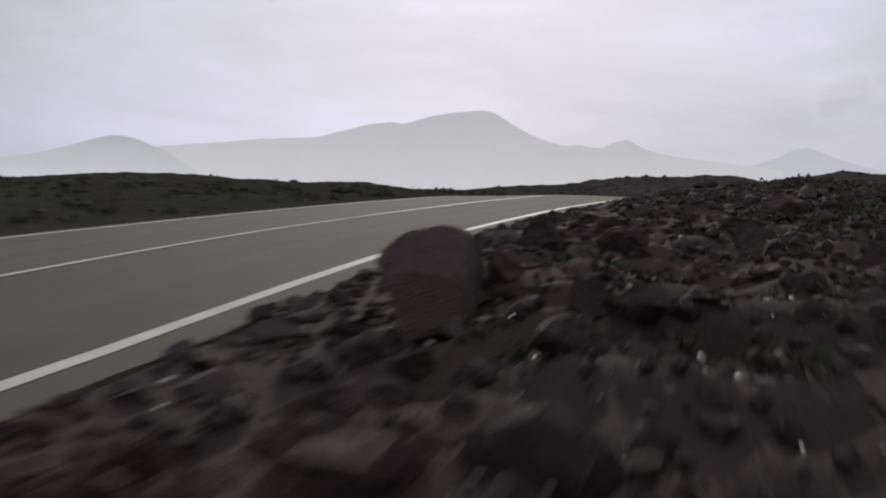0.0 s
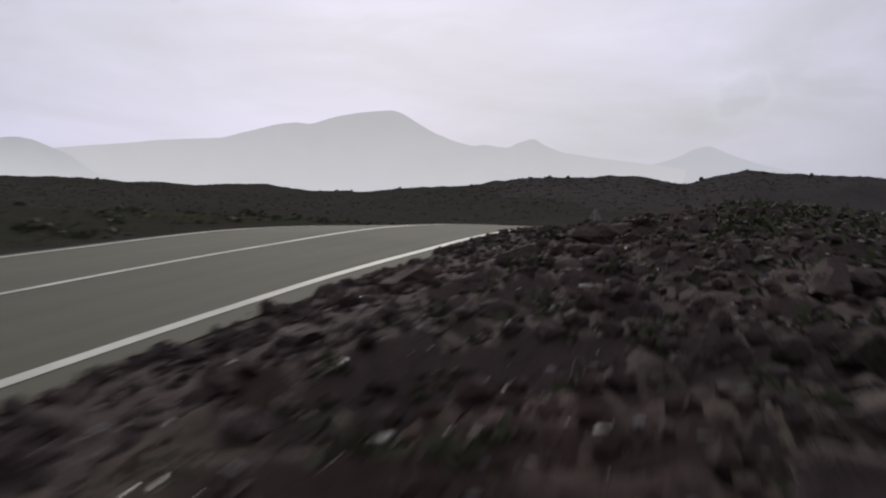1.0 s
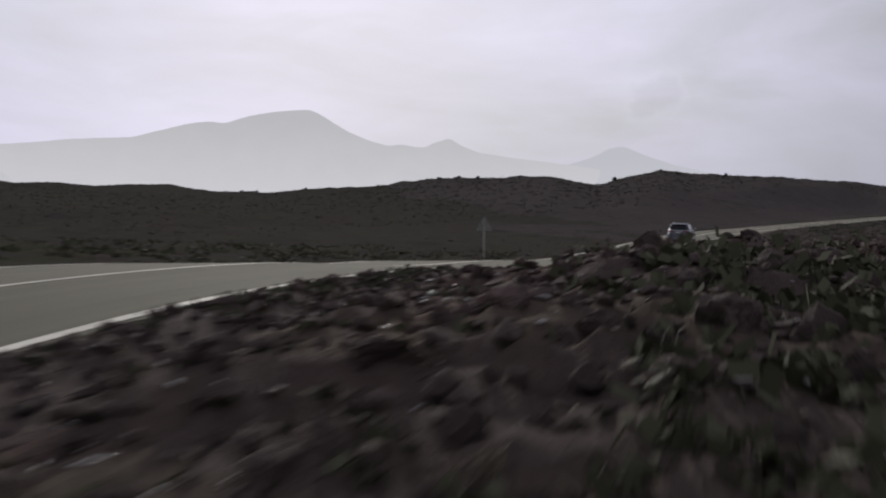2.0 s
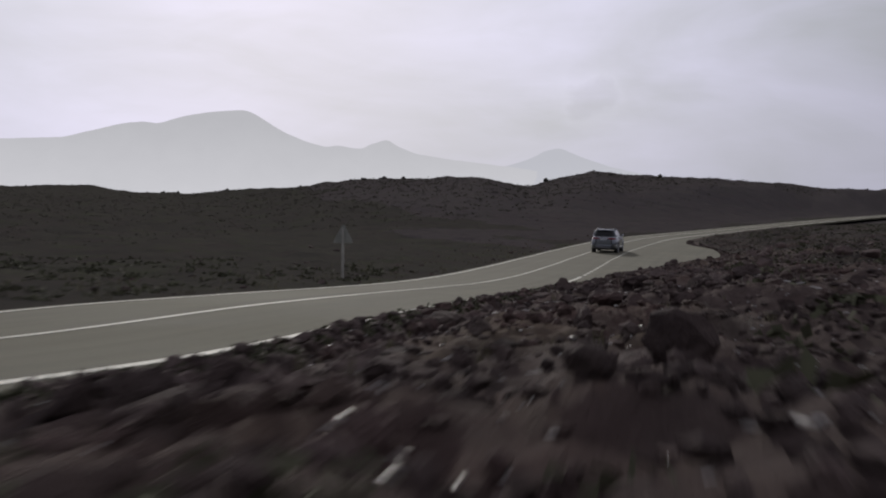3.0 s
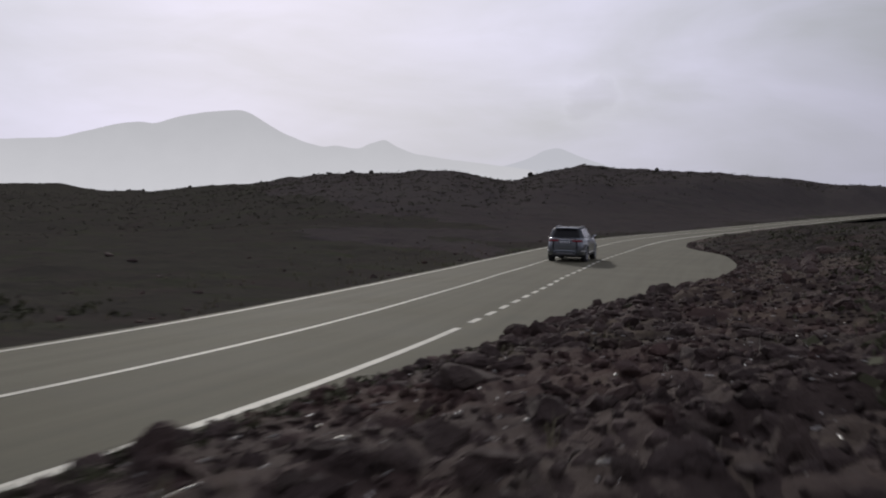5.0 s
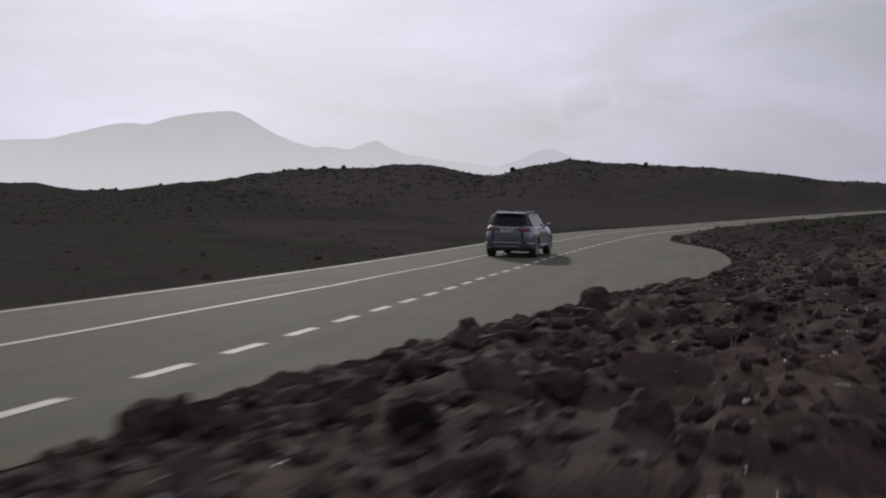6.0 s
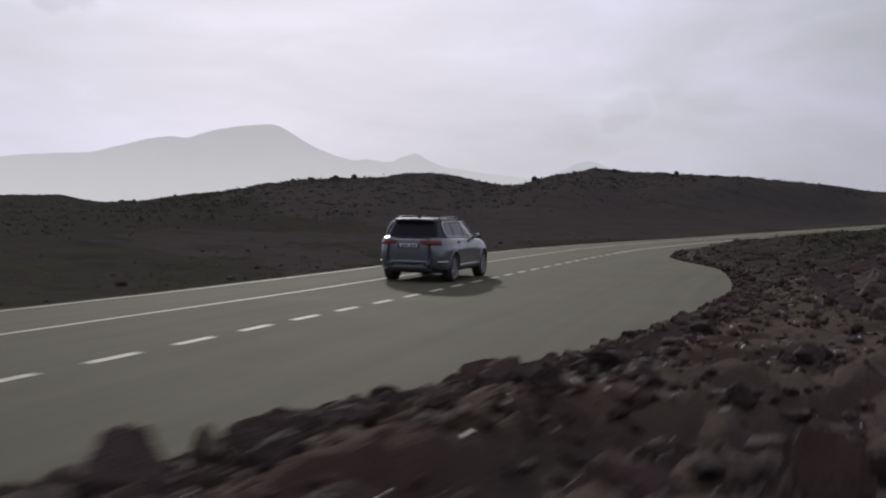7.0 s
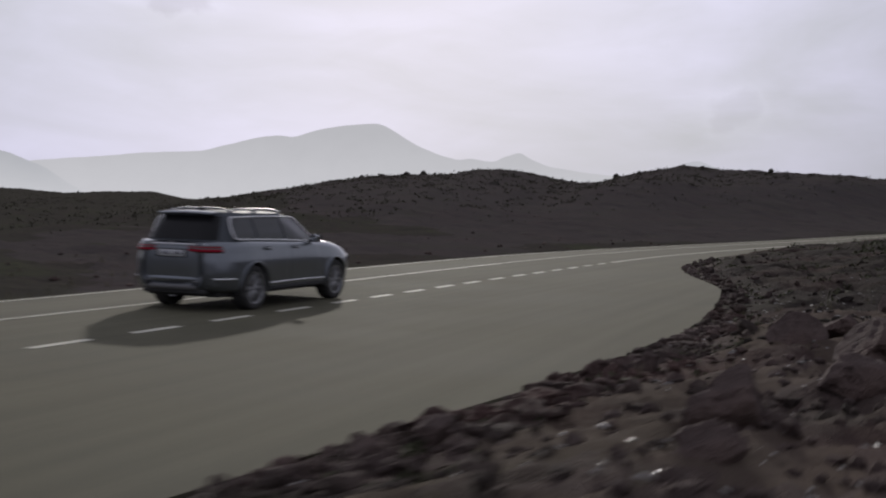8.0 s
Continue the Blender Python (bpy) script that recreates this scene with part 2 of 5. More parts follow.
def spline(knots, step):
    """Points about every step metres along a smooth curve through the knots."""
    t = np.concatenate([[0], np.cumsum(np.linalg.norm(np.diff(knots, axis=0), axis=1))])
    m = np.gradient(knots, t, axis=0)
    u = np.arange(0, t[-1], step)
    i = np.clip(np.searchsorted(t, u, "right") - 1, 0, len(t) - 2)
    h = (t[i + 1] - t[i])[:, None]
    k = (u - t[i])[:, None] / h
    return ((1 + 2 * k) * (1 - k) ** 2 * knots[i] + k * (1 - k) ** 2 * h * m[i]
            + k * k * (3 - 2 * k) * knots[i + 1] + k * k * (k - 1) * h * m[i + 1])


LINE = spline(KNOTS, 0.5)
ALONG = np.concatenate([[0], np.cumsum(np.linalg.norm(np.diff(LINE[:, :2], axis=0), axis=1))])
ALONG -= ALONG[np.argmin(np.abs(LINE[:, 1]))]
TAN = np.gradient(LINE[:, :2], axis=0)
TAN /= np.linalg.norm(TAN, axis=1)[:, None]
WANDER = np.interp(ALONG, [-90, -10, 0, 10, 15, 30, 50, 60, 76, 90, 105, 125, 160, 700], [-0.287, -0.163, 0.15, 0.2, 0.142, 0.013, 0.01, -0.054, -0.205, -0.244, -0.074, 0.069, 0.006, -0.075])
LINE[:, :2] += np.stack([-TAN[:, 1], TAN[:, 0]], -1) * WANDER[:, None]
TAN = np.gradient(LINE[:, :2], axis=0)
TAN /= np.linalg.norm(TAN, axis=1)[:, None]
LEFT_EDGE, MID_LINE, RIGHT_LINE = 4.43, 1.11, -1.48


def at(s):
    """Place, height and direction of the road at distances s along it."""
    s = np.asarray(s, float)
    return (np.stack([np.interp(s, ALONG, LINE[:, 0]), np.interp(s, ALONG, LINE[:, 1])], -1), np.interp(s, ALONG, LINE[:, 2]),
            np.stack([np.interp(s, ALONG, TAN[:, 0]), np.interp(s, ALONG, TAN[:, 1])], -1))


def crossfall(d):
    return np.where(d < MID_LINE, 0.028 * d, 0.028 * MID_LINE - 0.02 * (d - MID_LINE))


def shoulder(s):
    """How far the pavement reaches to the right of the edge line: a lay-by opens beside the road."""
    return np.interp(s, [-100, 13, 15, 28, 30, 33, 36, 60, 66, 72, 76, 79, 82, 86, 88, 91, 94, 97, 100, 103, 107, 111, 113, 116, 118, 121, 122.3, 123.6, 126.7, 128.7, 130.5, 134.5, 140, 147, 153, 161, 168, 190, 600],
                     [0.45, 0.45, 0.2, 0.2, 0.5, 0.35, 0.16, 0.16, 0.55, 1.15, 1.6, 2.05, 2.65, 3.25, 3.65, 4.4, 5.1, 5.6, 5.9, 6.35, 6.75, 7.0, 6.9, 6.65, 6.35, 5.85, 5.45, 4.95, 3.8, 3.2, 2.8, 2.4, 1.95, 1.65, 1.55, 1.4, 1.1, 0.8, 0.6])


def spread(s, d):
    """The road is a little wider at the start: how far a line to the left of the lane moves out."""
    return np.where(np.asarray(d) > 0.6, np.interp(s, [-90, -8, 0, 9], [0.26, 0.22, 0.16, 0.0]), 0.0)


def place(s, d, lift=0.0):
    """World points of the road surface at distance s along and d to the left."""
    p, z, w = at(s)
    d = np.asarray(d, float)
    return np.stack([p[..., 0] - w[..., 1] * d, p[..., 1] + w[..., 0] * d, z + crossfall(d) + lift], -1)


# ---- noise on arrays ----
def hash2(i, j, seed):
    h = (i.astype(np.int64) * 374761393 + j.astype(np.int64) * 668265263 + seed * 974711) & 0x7FFFFFFF
    h = ((h ^ (h >> 13)) * 1274126177) & 0x7FFFFFFF
    return ((h ^ (h >> 16)) & 0xFFFFF) / float(0xFFFFF)


def vnoise(x, y, size, seed=0):
    """Smooth noise from 0 to 1 with lumps of that size in metres."""
    x, y = x / size, y / size
    i, j = np.floor(x), np.floor(y)
    u, v = x - i, y - j
    u, v = u * u * (3 - 2 * u), v * v * (3 - 2 * v)
    a, b = hash2(i, j, seed), hash2(i + 1, j, seed)
    c, d = hash2(i, j + 1, seed), hash2(i + 1, j + 1, seed)
    return (a * (1 - u) + b * u) * (1 - v) + (c * (1 - u) + d * u) * v


def fractal(x, y, size, octaves=4, seed=0, gain=0.5):
    total, amp, norm = 0, 1.0, 0.0
    for k in range(octaves):
        c, s = math.cos(k * 0.7), math.sin(k * 0.7)
        total = total + amp * vnoise(c * x - s * y, s * x + c * y, size / 2 ** k, seed + k)
        norm += amp
        amp *= gain
    return total / norm


def smooth(x, a, b):
    k = np.clip((x - a) / (b - a), 0, 1)
    return k * k * (3 - 2 * k)


def nearest(x, y):
    """Distance along the road and offset to its left of points of the plan."""
    s, d = np.empty(len(x)), np.empty(len(x))
    sub = slice(None, None, 4)
    for a in range(0, len(x), 4000):
        dx = x[a:a + 4000, None] - LINE[None, sub, 0]
        dy = y[a:a + 4000, None] - LINE[None, sub, 1]
        k = np.argmin(dx * dx + dy * dy, axis=1)
        r = np.arange(len(k))
        w = TAN[sub][k]
        s[a:a + 4000] = ALONG[sub][k] + dx[r, k] * w[:, 0] + dy[r, k] * w[:, 1]
        d[a:a + 4000] = w[:, 0] * dy[r, k] - w[:, 1] * dx[r, k]
    return s, d


HUB = (20.0, 60.0)
RIDGE_AZ = [-60, 20, 45, 55, 58, 60, 62, 64, 66, 68, 70, 72, 74, 76, 78, 80, 82, 83.2, 84.2, 85.2, 86.5, 88, 90, 92, 94, 96, 98, 100, 102, 104, 106, 108, 110, 112, 116, 122, 140, 180, 300]
RIDGE_R = [400, 420, 445, 445, 442, 440, 433, 415, 395, 365, 325, 285, 262, 250, 254, 256, 246, 242, 229, 219, 217, 216, 243, 244, 248, 255, 270, 332, 387, 495, 550, 541, 534, 525, 397, 362, 330, 300, 400]
RIDGE_Z = [6, 9, 13.2, 15.8, 16.9, 17.6, 18, 19.5, 16, 14.9, 16.5, 14.8, 14.2, 13.8, 14.1, 15.7, 13.8, 12.0, 10.8, 11.2, 12.1, 12.6, 13.8, 13.6, 13.3, 12.1, 11.6, 12.6, 13, 15.6, 20.4, 20, 18.6, 19.8, 16.1, 15.4, 3.6, 8, 6]


def height(x, y, s, d):
    """Height of the open ground: level beside the road, rising to a low ridge all round."""
    zr = np.interp(s, ALONG, LINE[:, 2])
    rx, ry = x - HUB[0], y - HUB[1]
    r, az = np.hypot(rx, ry), np.degrees(np.arctan2(ry, rx))
    az = np.where(az < -60, az + 360, az)
    R, Z = np.interp(az, RIDGE_AZ, RIDGE_R), np.interp(az, RIDGE_AZ, RIDGE_Z)
    rise = np.clip((r - 25) / (R - 25), 0, 1) ** 1.25
    top = Z * rise - 14 * smooth(r, R * 1.04, R * 1.9)
    bumps = (fractal(x, y, 40, 5, 3) - 0.5) * 3.0 * rise + (0.45 - np.abs(fractal(x, y, 9, 4, 5, 0.6) - 0.5) * 2) * 1.0 * np.clip(np.abs(d) / 60, 0, 1) * np.clip((700 - r) / 200, 0, 1)
    open_ = np.maximum(top + bumps, -40)
    near = zr + 0.02 * np.clip(np.abs(d) - 4, 0, 30)
    w = smooth(np.abs(d), 7, np.interp(s, [120, 260], [70, 28]))
    return near * (1 - w) + open_ * w + (fractal(x, y, 3.0, 4, 9) - 0.5) * 0.5 * smooth(np.abs(d), 4.5, 9)


def mesh_object(name, verts, faces, mat, smoothed=True, parent=None):
    me = bpy.data.meshes.new(name)
    verts, faces = np.asarray(verts, np.float32), np.asarray(faces, np.int32)
    n = faces.shape[1]
    me.vertices.add(len(verts))
    me.vertices.foreach_set("co", verts.ravel())
    me.loops.add(faces.size)
    me.loops.foreach_set("vertex_index", faces.ravel())
    me.polygons.add(len(faces))
    me.polygons.foreach_set("loop_start", np.arange(0, faces.size, n, dtype=np.int32))
    me.polygons.foreach_set("use_smooth", np.full(len(faces), smoothed))
    me.update(calc_edges=True)
    me.validate()
    me.materials.append(mat)
    ob = new(name, me)
    if parent:
        ob.parent = parent
    return ob


def grid_faces(rows, cols, wrap=False):
    i, j = np.meshgrid(np.arange(rows - 1), np.arange(cols if wrap else cols - 1), indexing="ij")
    k = (j + 1) % cols
    return np.stack([i * cols + j, i * cols + k, (i + 1) * cols + k, (i + 1) * cols + j], -1).reshape(-1, 4)


# ---- ground ----
def build_ground():
    radii = np.concatenate([[2], np.geomspace(8, 25, 20), np.geomspace(25.5, 560, 190), np.geomspace(600, 4600, 36)])
    az = np.radians(np.concatenate([np.linspace(50, 135, 760, endpoint=False), np.linspace(135, 410, 240, endpoint=False)]))
    rr, aa = np.meshgrid(radii, az, indexing="ij")
    x, y = (HUB[0] + rr * np.cos(aa)).ravel(), (HUB[1] + rr * np.sin(aa)).ravel()
    s, d = nearest(x, y)
    z = height(x, y, s, d)
    z -= 0.9 * (1 - smooth(np.abs(d), 26, 36)) * (s > -95) * (s < 420)
    ob = mesh_object("ground", np.stack([x, y, z], -1), grid_faces(len(radii), len(az), True), SCRUB)
    ob.data.materials.append(HAZED_LAVA)
    turn_ = np.degrees(aa) + 16 * (fractal(x, y, 70, 4, 87).reshape(rr.shape) - 0.5)
    hazed = (turn_ < 93) & (rr > 26)
    hazed = np.concatenate([hazed, hazed[:, :1]], 1)[:-1, :-1]
    ob.data.polygons.foreach_set("material_index", hazed.ravel().astype(np.int32))
    tagged(ob, "dark brown volcanic scrubland rising to a low ridge", "ground", kind="structure")


def verge_height(s, d, x, y):
    """Lumpy lava beside the road; the right side carries a bank of clinker."""
    base = height(x, y, s, d)
    zr = np.interp(s, ALONG, LINE[:, 2])
    edge = np.where(d < 0, -(d - RIGHT_LINE + shoulder(s)), d - LEFT_EDGE - 0.25)
    lump = np.abs(fractal(x, y, 1.6, 5, 21, 0.55) - 0.5) * 2
    rough = 0.75 * (0.5 - lump) + 0.5 * (fractal(x, y, 4.5, 3, 31) - 0.45)
    rough = rough + 0.30 * (0.35 - np.abs(fractal(x, y, 0.55, 3, 51, 0.6) - 0.5) * 2)
    side = np.where(d < 0, 1.0 - 0.35 * smooth(s, 84, 96) * smooth(edge, 1.2, 2.4), 0.45)
    bank = np.where(d < 0, 0.22, 0.05) * smooth(edge, 0.4, 3.0)
    bank = bank - 0.23 * smooth(s, 10, 18) * (1 - smooth(s, 48, 60)) * (1 - smooth(edge, 2.0, 5.0)) * smooth(edge, 0.0, 0.8) * (d < 0)
    bank = bank + 0.07 * np.exp(-((edge - 0.38) / 0.28) ** 2) * smooth(s, 13, 18) * (1 - smooth(s, 62, 70)) * (d < 0)
    bank = bank + 0.02 * smooth(edge, 0.08, 0.5) * smooth(s, 72, 80) * (1 - smooth(s, 112, 122)) * (d < 0)
    bank = bank - 0.42 * smooth(edge, 4.0, 8.0) * smooth(s, 6, 14) * (1 - smooth(s, 30, 40)) * (d < 0)
    bank = bank - 0.30 * np.exp(-((s + 10.9) / 1.8) ** 2) * np.exp(-((edge - 1.6) / 0.9) ** 2) * (d < 0)
    drop = -0.10 * (1 - smooth(edge, -0.3, 0.1))
    return base * smooth(edge, 2, 8) + (zr + crossfall(np.clip(d, -9, 5))) * (1 - smooth(edge, 2, 8)) + bank + drop + rough * side * smooth(edge, 0.05, 2.6) * 0.8


def build_verge(name, s0, s1, ds, offsets, sign, mat, label):
    ss = np.arange(s0, s1, ds)
    S, O = np.meshgrid(ss, offsets, indexing="ij")
    D = RIGHT_LINE - shoulder(S) - O + 0.3 if sign < 0 else LEFT_EDGE + 0.0 + O
    p, z, w = at(S)
    x, y = p[..., 0] - w[..., 1] * D, p[..., 1] + w[..., 0] * D
    z = verge_height(S.ravel(), D.ravel(), x.ravel(), y.ravel()).reshape(S.shape)
    # where the strips grow wide, the lumps grow as long as they are wide
    for j in range(1, len(offsets)):
        m = int(round((offsets[j] - offsets[j - 1]) / ds / 2))
        if m > 1:
            total = np.cumsum(np.pad(z[:, j], (m + 1, m), mode="edge"))
            z[:, j] = (total[2 * m + 1:] - total[:-2 * m - 1]) / (2 * m + 1)
    # the strip dips under the open ground along a ragged line
    ragged = O + 12 * (fractal(x.ravel(), y.ravel(), 7, 4, 77).reshape(S.shape) - 0.5)
    z = z - 1.5 * smooth(ragged, 27, 37)
    z[:, -1] -= 1.5
    f = grid_faces(len(ss), len(offsets))
    if sign > 0:
        f = f[:, ::-1]
    ob = mesh_object(name, np.stack([x, y, z], -1).reshape(-1, 3), f[:, ::-1], mat)
    # darker basalt takes over away from the road
    ob.data.materials.append(BASALT if sign < 0 else SCRUB)
    reach = np.interp(S, [98, 114], [9.0, 1.5]) if sign < 0 else 2.0
    kind = (ragged > reach).astype(np.int32)
    if sign < 0:
        # bare earth between the rocks beside the lay-by
        ob.data.materials.append(SOIL)
        bare = fractal(x.ravel(), y.ravel(), 3.2, 4, 59, 0.6).reshape(S.shape)
        kind = np.where((bare > np.interp(S, [-30, 78, 93, 112, 118], [0.62, 0.60, 0.43, 0.43, 0.9])) & (O > 1.6) & (kind == 0), 2, kind)
        # thin scrub creeps in from the open ground
        ob.data.materials.append(SCRUB)
        kind = np.where(O + 26 * (fractal(x.ravel(), y.ravel(), 5, 5, 61, 0.6).reshape(S.shape) - 0.5) > 19, 3, kind)
    else:
        # heath near the start, haze-lightened lava at the foot of the far hill
        ob.data.materials.append(HEATH)
        ob.data.materials.append(HAZED_LAVA)
        green = S + 30 * (fractal(x.ravel(), y.ravel(), 14, 4, 83).reshape(S.shape) - 0.5) < 30
        kind = np.where(green & (O > 0.8), 2, kind)
        hazed_foot = np.degrees(np.arctan2(y - HUB[1], x - HUB[0])) + 30 * (fractal(x.ravel(), y.ravel(), 14, 4, 87).reshape(S.shape) - 0.5) < 88
        kind = np.where(hazed_foot & (S > 70) & (kind == 1), 3, kind)
    ob.data.polygons.foreach_set("material_index", kind[:-1, :-1].ravel().astype(np.int32))
    return tagged(ob, label, "ground", kind="structure")


def build_road():
    ss = np.concatenate([np.arange(-85, 220, 0.5), np.arange(220, 700, 4)])
    cols = np.array([0, 0.02, 0.3, 1.0])
    D = np.concatenate([RIGHT_LINE - shoulder(ss)[:, None] * np.array([1.0, 0.99, 0.6, 0.3])[None], np.tile([RIGHT_LINE, -0.4, 0.5, MID_LINE, 2.4, LEFT_EDGE, LEFT_EDGE + 0.33, LEFT_EDGE + 0.34], (len(ss), 1))], 1)
    wob = 0.1 * (fractal(ss, ss * 0, 1.5, 3, 77) - 0.5)
    D = D + spread(ss[:, None], D)
    D[:, :2] -= wob[:, None]
    D[:, -2:] += wob[::-1, None]
    S = np.repeat(ss[:, None], D.shape[1], 1)
    v = place(S, D)
    v[:, 0, 2] -= 0.25
    v[:, -1, 2] -= 0.25
    ob = mesh_object("road", v.reshape(-1, 3), grid_faces(len(ss), D.shape[1]), ASPHALT, False)
    uv = ob.data.uv_layers.new(name="along")
    idx = np.empty(len(ob.data.loops), np.int32)
    ob.data.loops.foreach_get("vertex_index", idx)
    flat = np.stack([S.ravel(), D.ravel()], -1)[idx]
    uv.data.foreach_set("uv", flat.astype(np.float32).ravel())
    tagged(ob, "worn grey asphalt country road with a lay-by", "road", kind="structure")
    return ob


def stripe(name, s0, s1, d, width, label, step=0.5):
    ss = np.arange(s0, s1 + 1e-6, step) if s1 - s0 > 3 else np.linspace(s0, s1, 4)
    off = np.array([-width / 2, width / 2])
    S = np.repeat(ss[:, None], 2, 1)
    D = d + np.repeat(off[None], len(ss), 0)
    D = D + spread(S, D) + 0.012 * (fractal(S * 1.0, D * 40, 0.6, 2, 5) - 0.5)
    top = place(S, D, 0.006)
    ob = mesh_object(name, top.reshape(-1, 3), grid_faces(len(ss), 2), PAINT)
    tagged(ob, label, "road marking", kind="structure")
    return ob


build_ground()
VERGE = build_verge("verge_right", -70, 190, 0.14, np.concatenate([np.arange(0, 11, 0.12), np.geomspace(11, 42, 34)]), -1, LAVA, "bank of dark rough lava clinker beside the road")
build_verge("verge_left", -60, 330, 0.45, np.concatenate([np.arange(0.2, 8, 0.3), np.geomspace(8, 42, 36)]), 1, SCRUB, "dark lava and low scrub beside the road")
build_road()
stripe("edge_line_left", -80, 690, LEFT_EDGE, 0.15, "solid white edge line on the asphalt")
stripe("centre_line", -80, 690, MID_LINE, 0.12, "solid white centre line on the asphalt")
FIRST_DASH, PITCH = 74.88, 2.165
stripe("edge_line_right", -80, FIRST_DASH - 0.9, RIGHT_LINE, 0.15, "solid white edge line on the asphalt")
for k in range(29):
    a, b = (FIRST_DASH + PITCH * k, 1.18) if k < 17 else (FIRST_DASH + PITCH * 17 + 1.66 * (k - 17), 0.95)
    tagged(stripe("edge_dash", a, a + b, RIGHT_LINE, 0.15, "white dash of the lay-by's edge line"), group="dashes along the lay-by")
stripe("edge_line_right", FIRST_DASH + PITCH * 17 + 1.66 * 12, 690, RIGHT_LINE, 0.15, "solid white edge line on the asphalt")


# ---- distance: hazy mountains ----

def build_mountains(name, radius, crest, base, tone, seed):
    az = np.radians(np.linspace(150, 40, 1100))
    levels = np.linspace(0, 1, 14)
    a2 = np.degrees(az)
    top = np.interp(a2, [c[0] for c in crest][::-1], [c[1] for c in crest][::-1])
    top = np.convolve(np.pad(top, 2, mode="edge"), np.ones(5) / 5, "valid")
    top = top + 0.09 * (fractal(a2, a2 * 0, 1.2, 5, seed, 0.6) - 0.5)
    A, Lv = np.meshgrid(az, levels, indexing="ij")
    el = base + (top[:, None] - base) * Lv
    R = radius * (1 - 0.12 * (1 - Lv)) * (1 + 0.03 * (fractal(np.degrees(A) * 3, Lv * 6, 2.0, 4, seed + 5) - 0.5))
    v = np.stack([HUB[0] + R * np.cos(A), HUB[1] + R * np.sin(A), R * np.tan(np.radians(el))], -1).reshape(-1, 3)
    ob = mesh_object(name, v, grid_faces(len(az), len(levels)), tone)
    tagged(ob, "volcanic mountains on the horizon, pale grey haze painted in", "mountains", kind="structure")


# Haze painted in: the colour glows by itself and pales towards the foot.
def painted_haze(name, low, high, z0, z1):
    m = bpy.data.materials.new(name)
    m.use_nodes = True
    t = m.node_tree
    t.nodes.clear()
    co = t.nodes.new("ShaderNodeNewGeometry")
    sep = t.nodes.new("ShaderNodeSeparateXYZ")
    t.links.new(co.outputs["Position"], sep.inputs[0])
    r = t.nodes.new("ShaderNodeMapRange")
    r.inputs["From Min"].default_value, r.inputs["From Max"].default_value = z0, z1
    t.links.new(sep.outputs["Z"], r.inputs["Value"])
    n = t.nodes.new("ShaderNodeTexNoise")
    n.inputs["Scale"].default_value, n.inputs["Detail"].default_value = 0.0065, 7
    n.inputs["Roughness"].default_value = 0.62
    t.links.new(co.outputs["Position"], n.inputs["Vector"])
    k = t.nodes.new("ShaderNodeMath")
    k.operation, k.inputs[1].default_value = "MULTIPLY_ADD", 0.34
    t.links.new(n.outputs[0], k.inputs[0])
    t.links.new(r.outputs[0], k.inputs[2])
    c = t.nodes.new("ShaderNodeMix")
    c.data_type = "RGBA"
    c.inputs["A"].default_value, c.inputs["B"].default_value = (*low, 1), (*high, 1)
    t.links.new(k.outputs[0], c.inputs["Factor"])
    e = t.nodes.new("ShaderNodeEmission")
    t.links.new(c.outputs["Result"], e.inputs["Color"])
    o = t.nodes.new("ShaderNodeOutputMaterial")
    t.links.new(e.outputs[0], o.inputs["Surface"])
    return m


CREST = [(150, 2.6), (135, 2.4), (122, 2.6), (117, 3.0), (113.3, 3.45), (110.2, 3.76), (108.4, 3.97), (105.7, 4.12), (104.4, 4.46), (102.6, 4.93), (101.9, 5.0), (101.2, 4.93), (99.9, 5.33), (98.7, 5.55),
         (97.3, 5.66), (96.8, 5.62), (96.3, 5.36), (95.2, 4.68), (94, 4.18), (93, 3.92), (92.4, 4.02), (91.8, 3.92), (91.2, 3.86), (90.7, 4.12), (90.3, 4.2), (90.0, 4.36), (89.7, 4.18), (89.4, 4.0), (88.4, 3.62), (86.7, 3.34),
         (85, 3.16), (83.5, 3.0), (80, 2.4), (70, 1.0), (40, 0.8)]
build_mountains("mountains_near", 4780, CREST, -0.5, painted_haze("haze_near", (0.62, 0.617, 0.655), (0.485, 0.485, 0.515), 90, 510), 41)
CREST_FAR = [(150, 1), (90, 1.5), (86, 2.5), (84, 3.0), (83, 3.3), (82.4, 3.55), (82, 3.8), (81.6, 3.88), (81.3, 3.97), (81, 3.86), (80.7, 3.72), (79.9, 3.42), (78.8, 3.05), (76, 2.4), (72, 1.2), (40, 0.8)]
build_mountains("mountains_far", 4880, CREST_FAR, -0.5, painted_haze("haze_far", (0.56, 0.565, 0.615), (0.505, 0.51, 0.56), 60, 345), 61)
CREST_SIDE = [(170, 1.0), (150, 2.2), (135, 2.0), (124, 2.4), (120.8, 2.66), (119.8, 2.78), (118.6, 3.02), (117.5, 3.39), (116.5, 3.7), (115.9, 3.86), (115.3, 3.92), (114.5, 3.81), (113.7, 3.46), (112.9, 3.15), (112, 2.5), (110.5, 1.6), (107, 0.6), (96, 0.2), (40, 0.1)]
build_mountains("mountains_side", 4580, CREST_SIDE, -0.5, painted_haze("haze_side", (0.61, 0.61, 0.645), (0.42, 0.43, 0.465), 130, 360), 71)


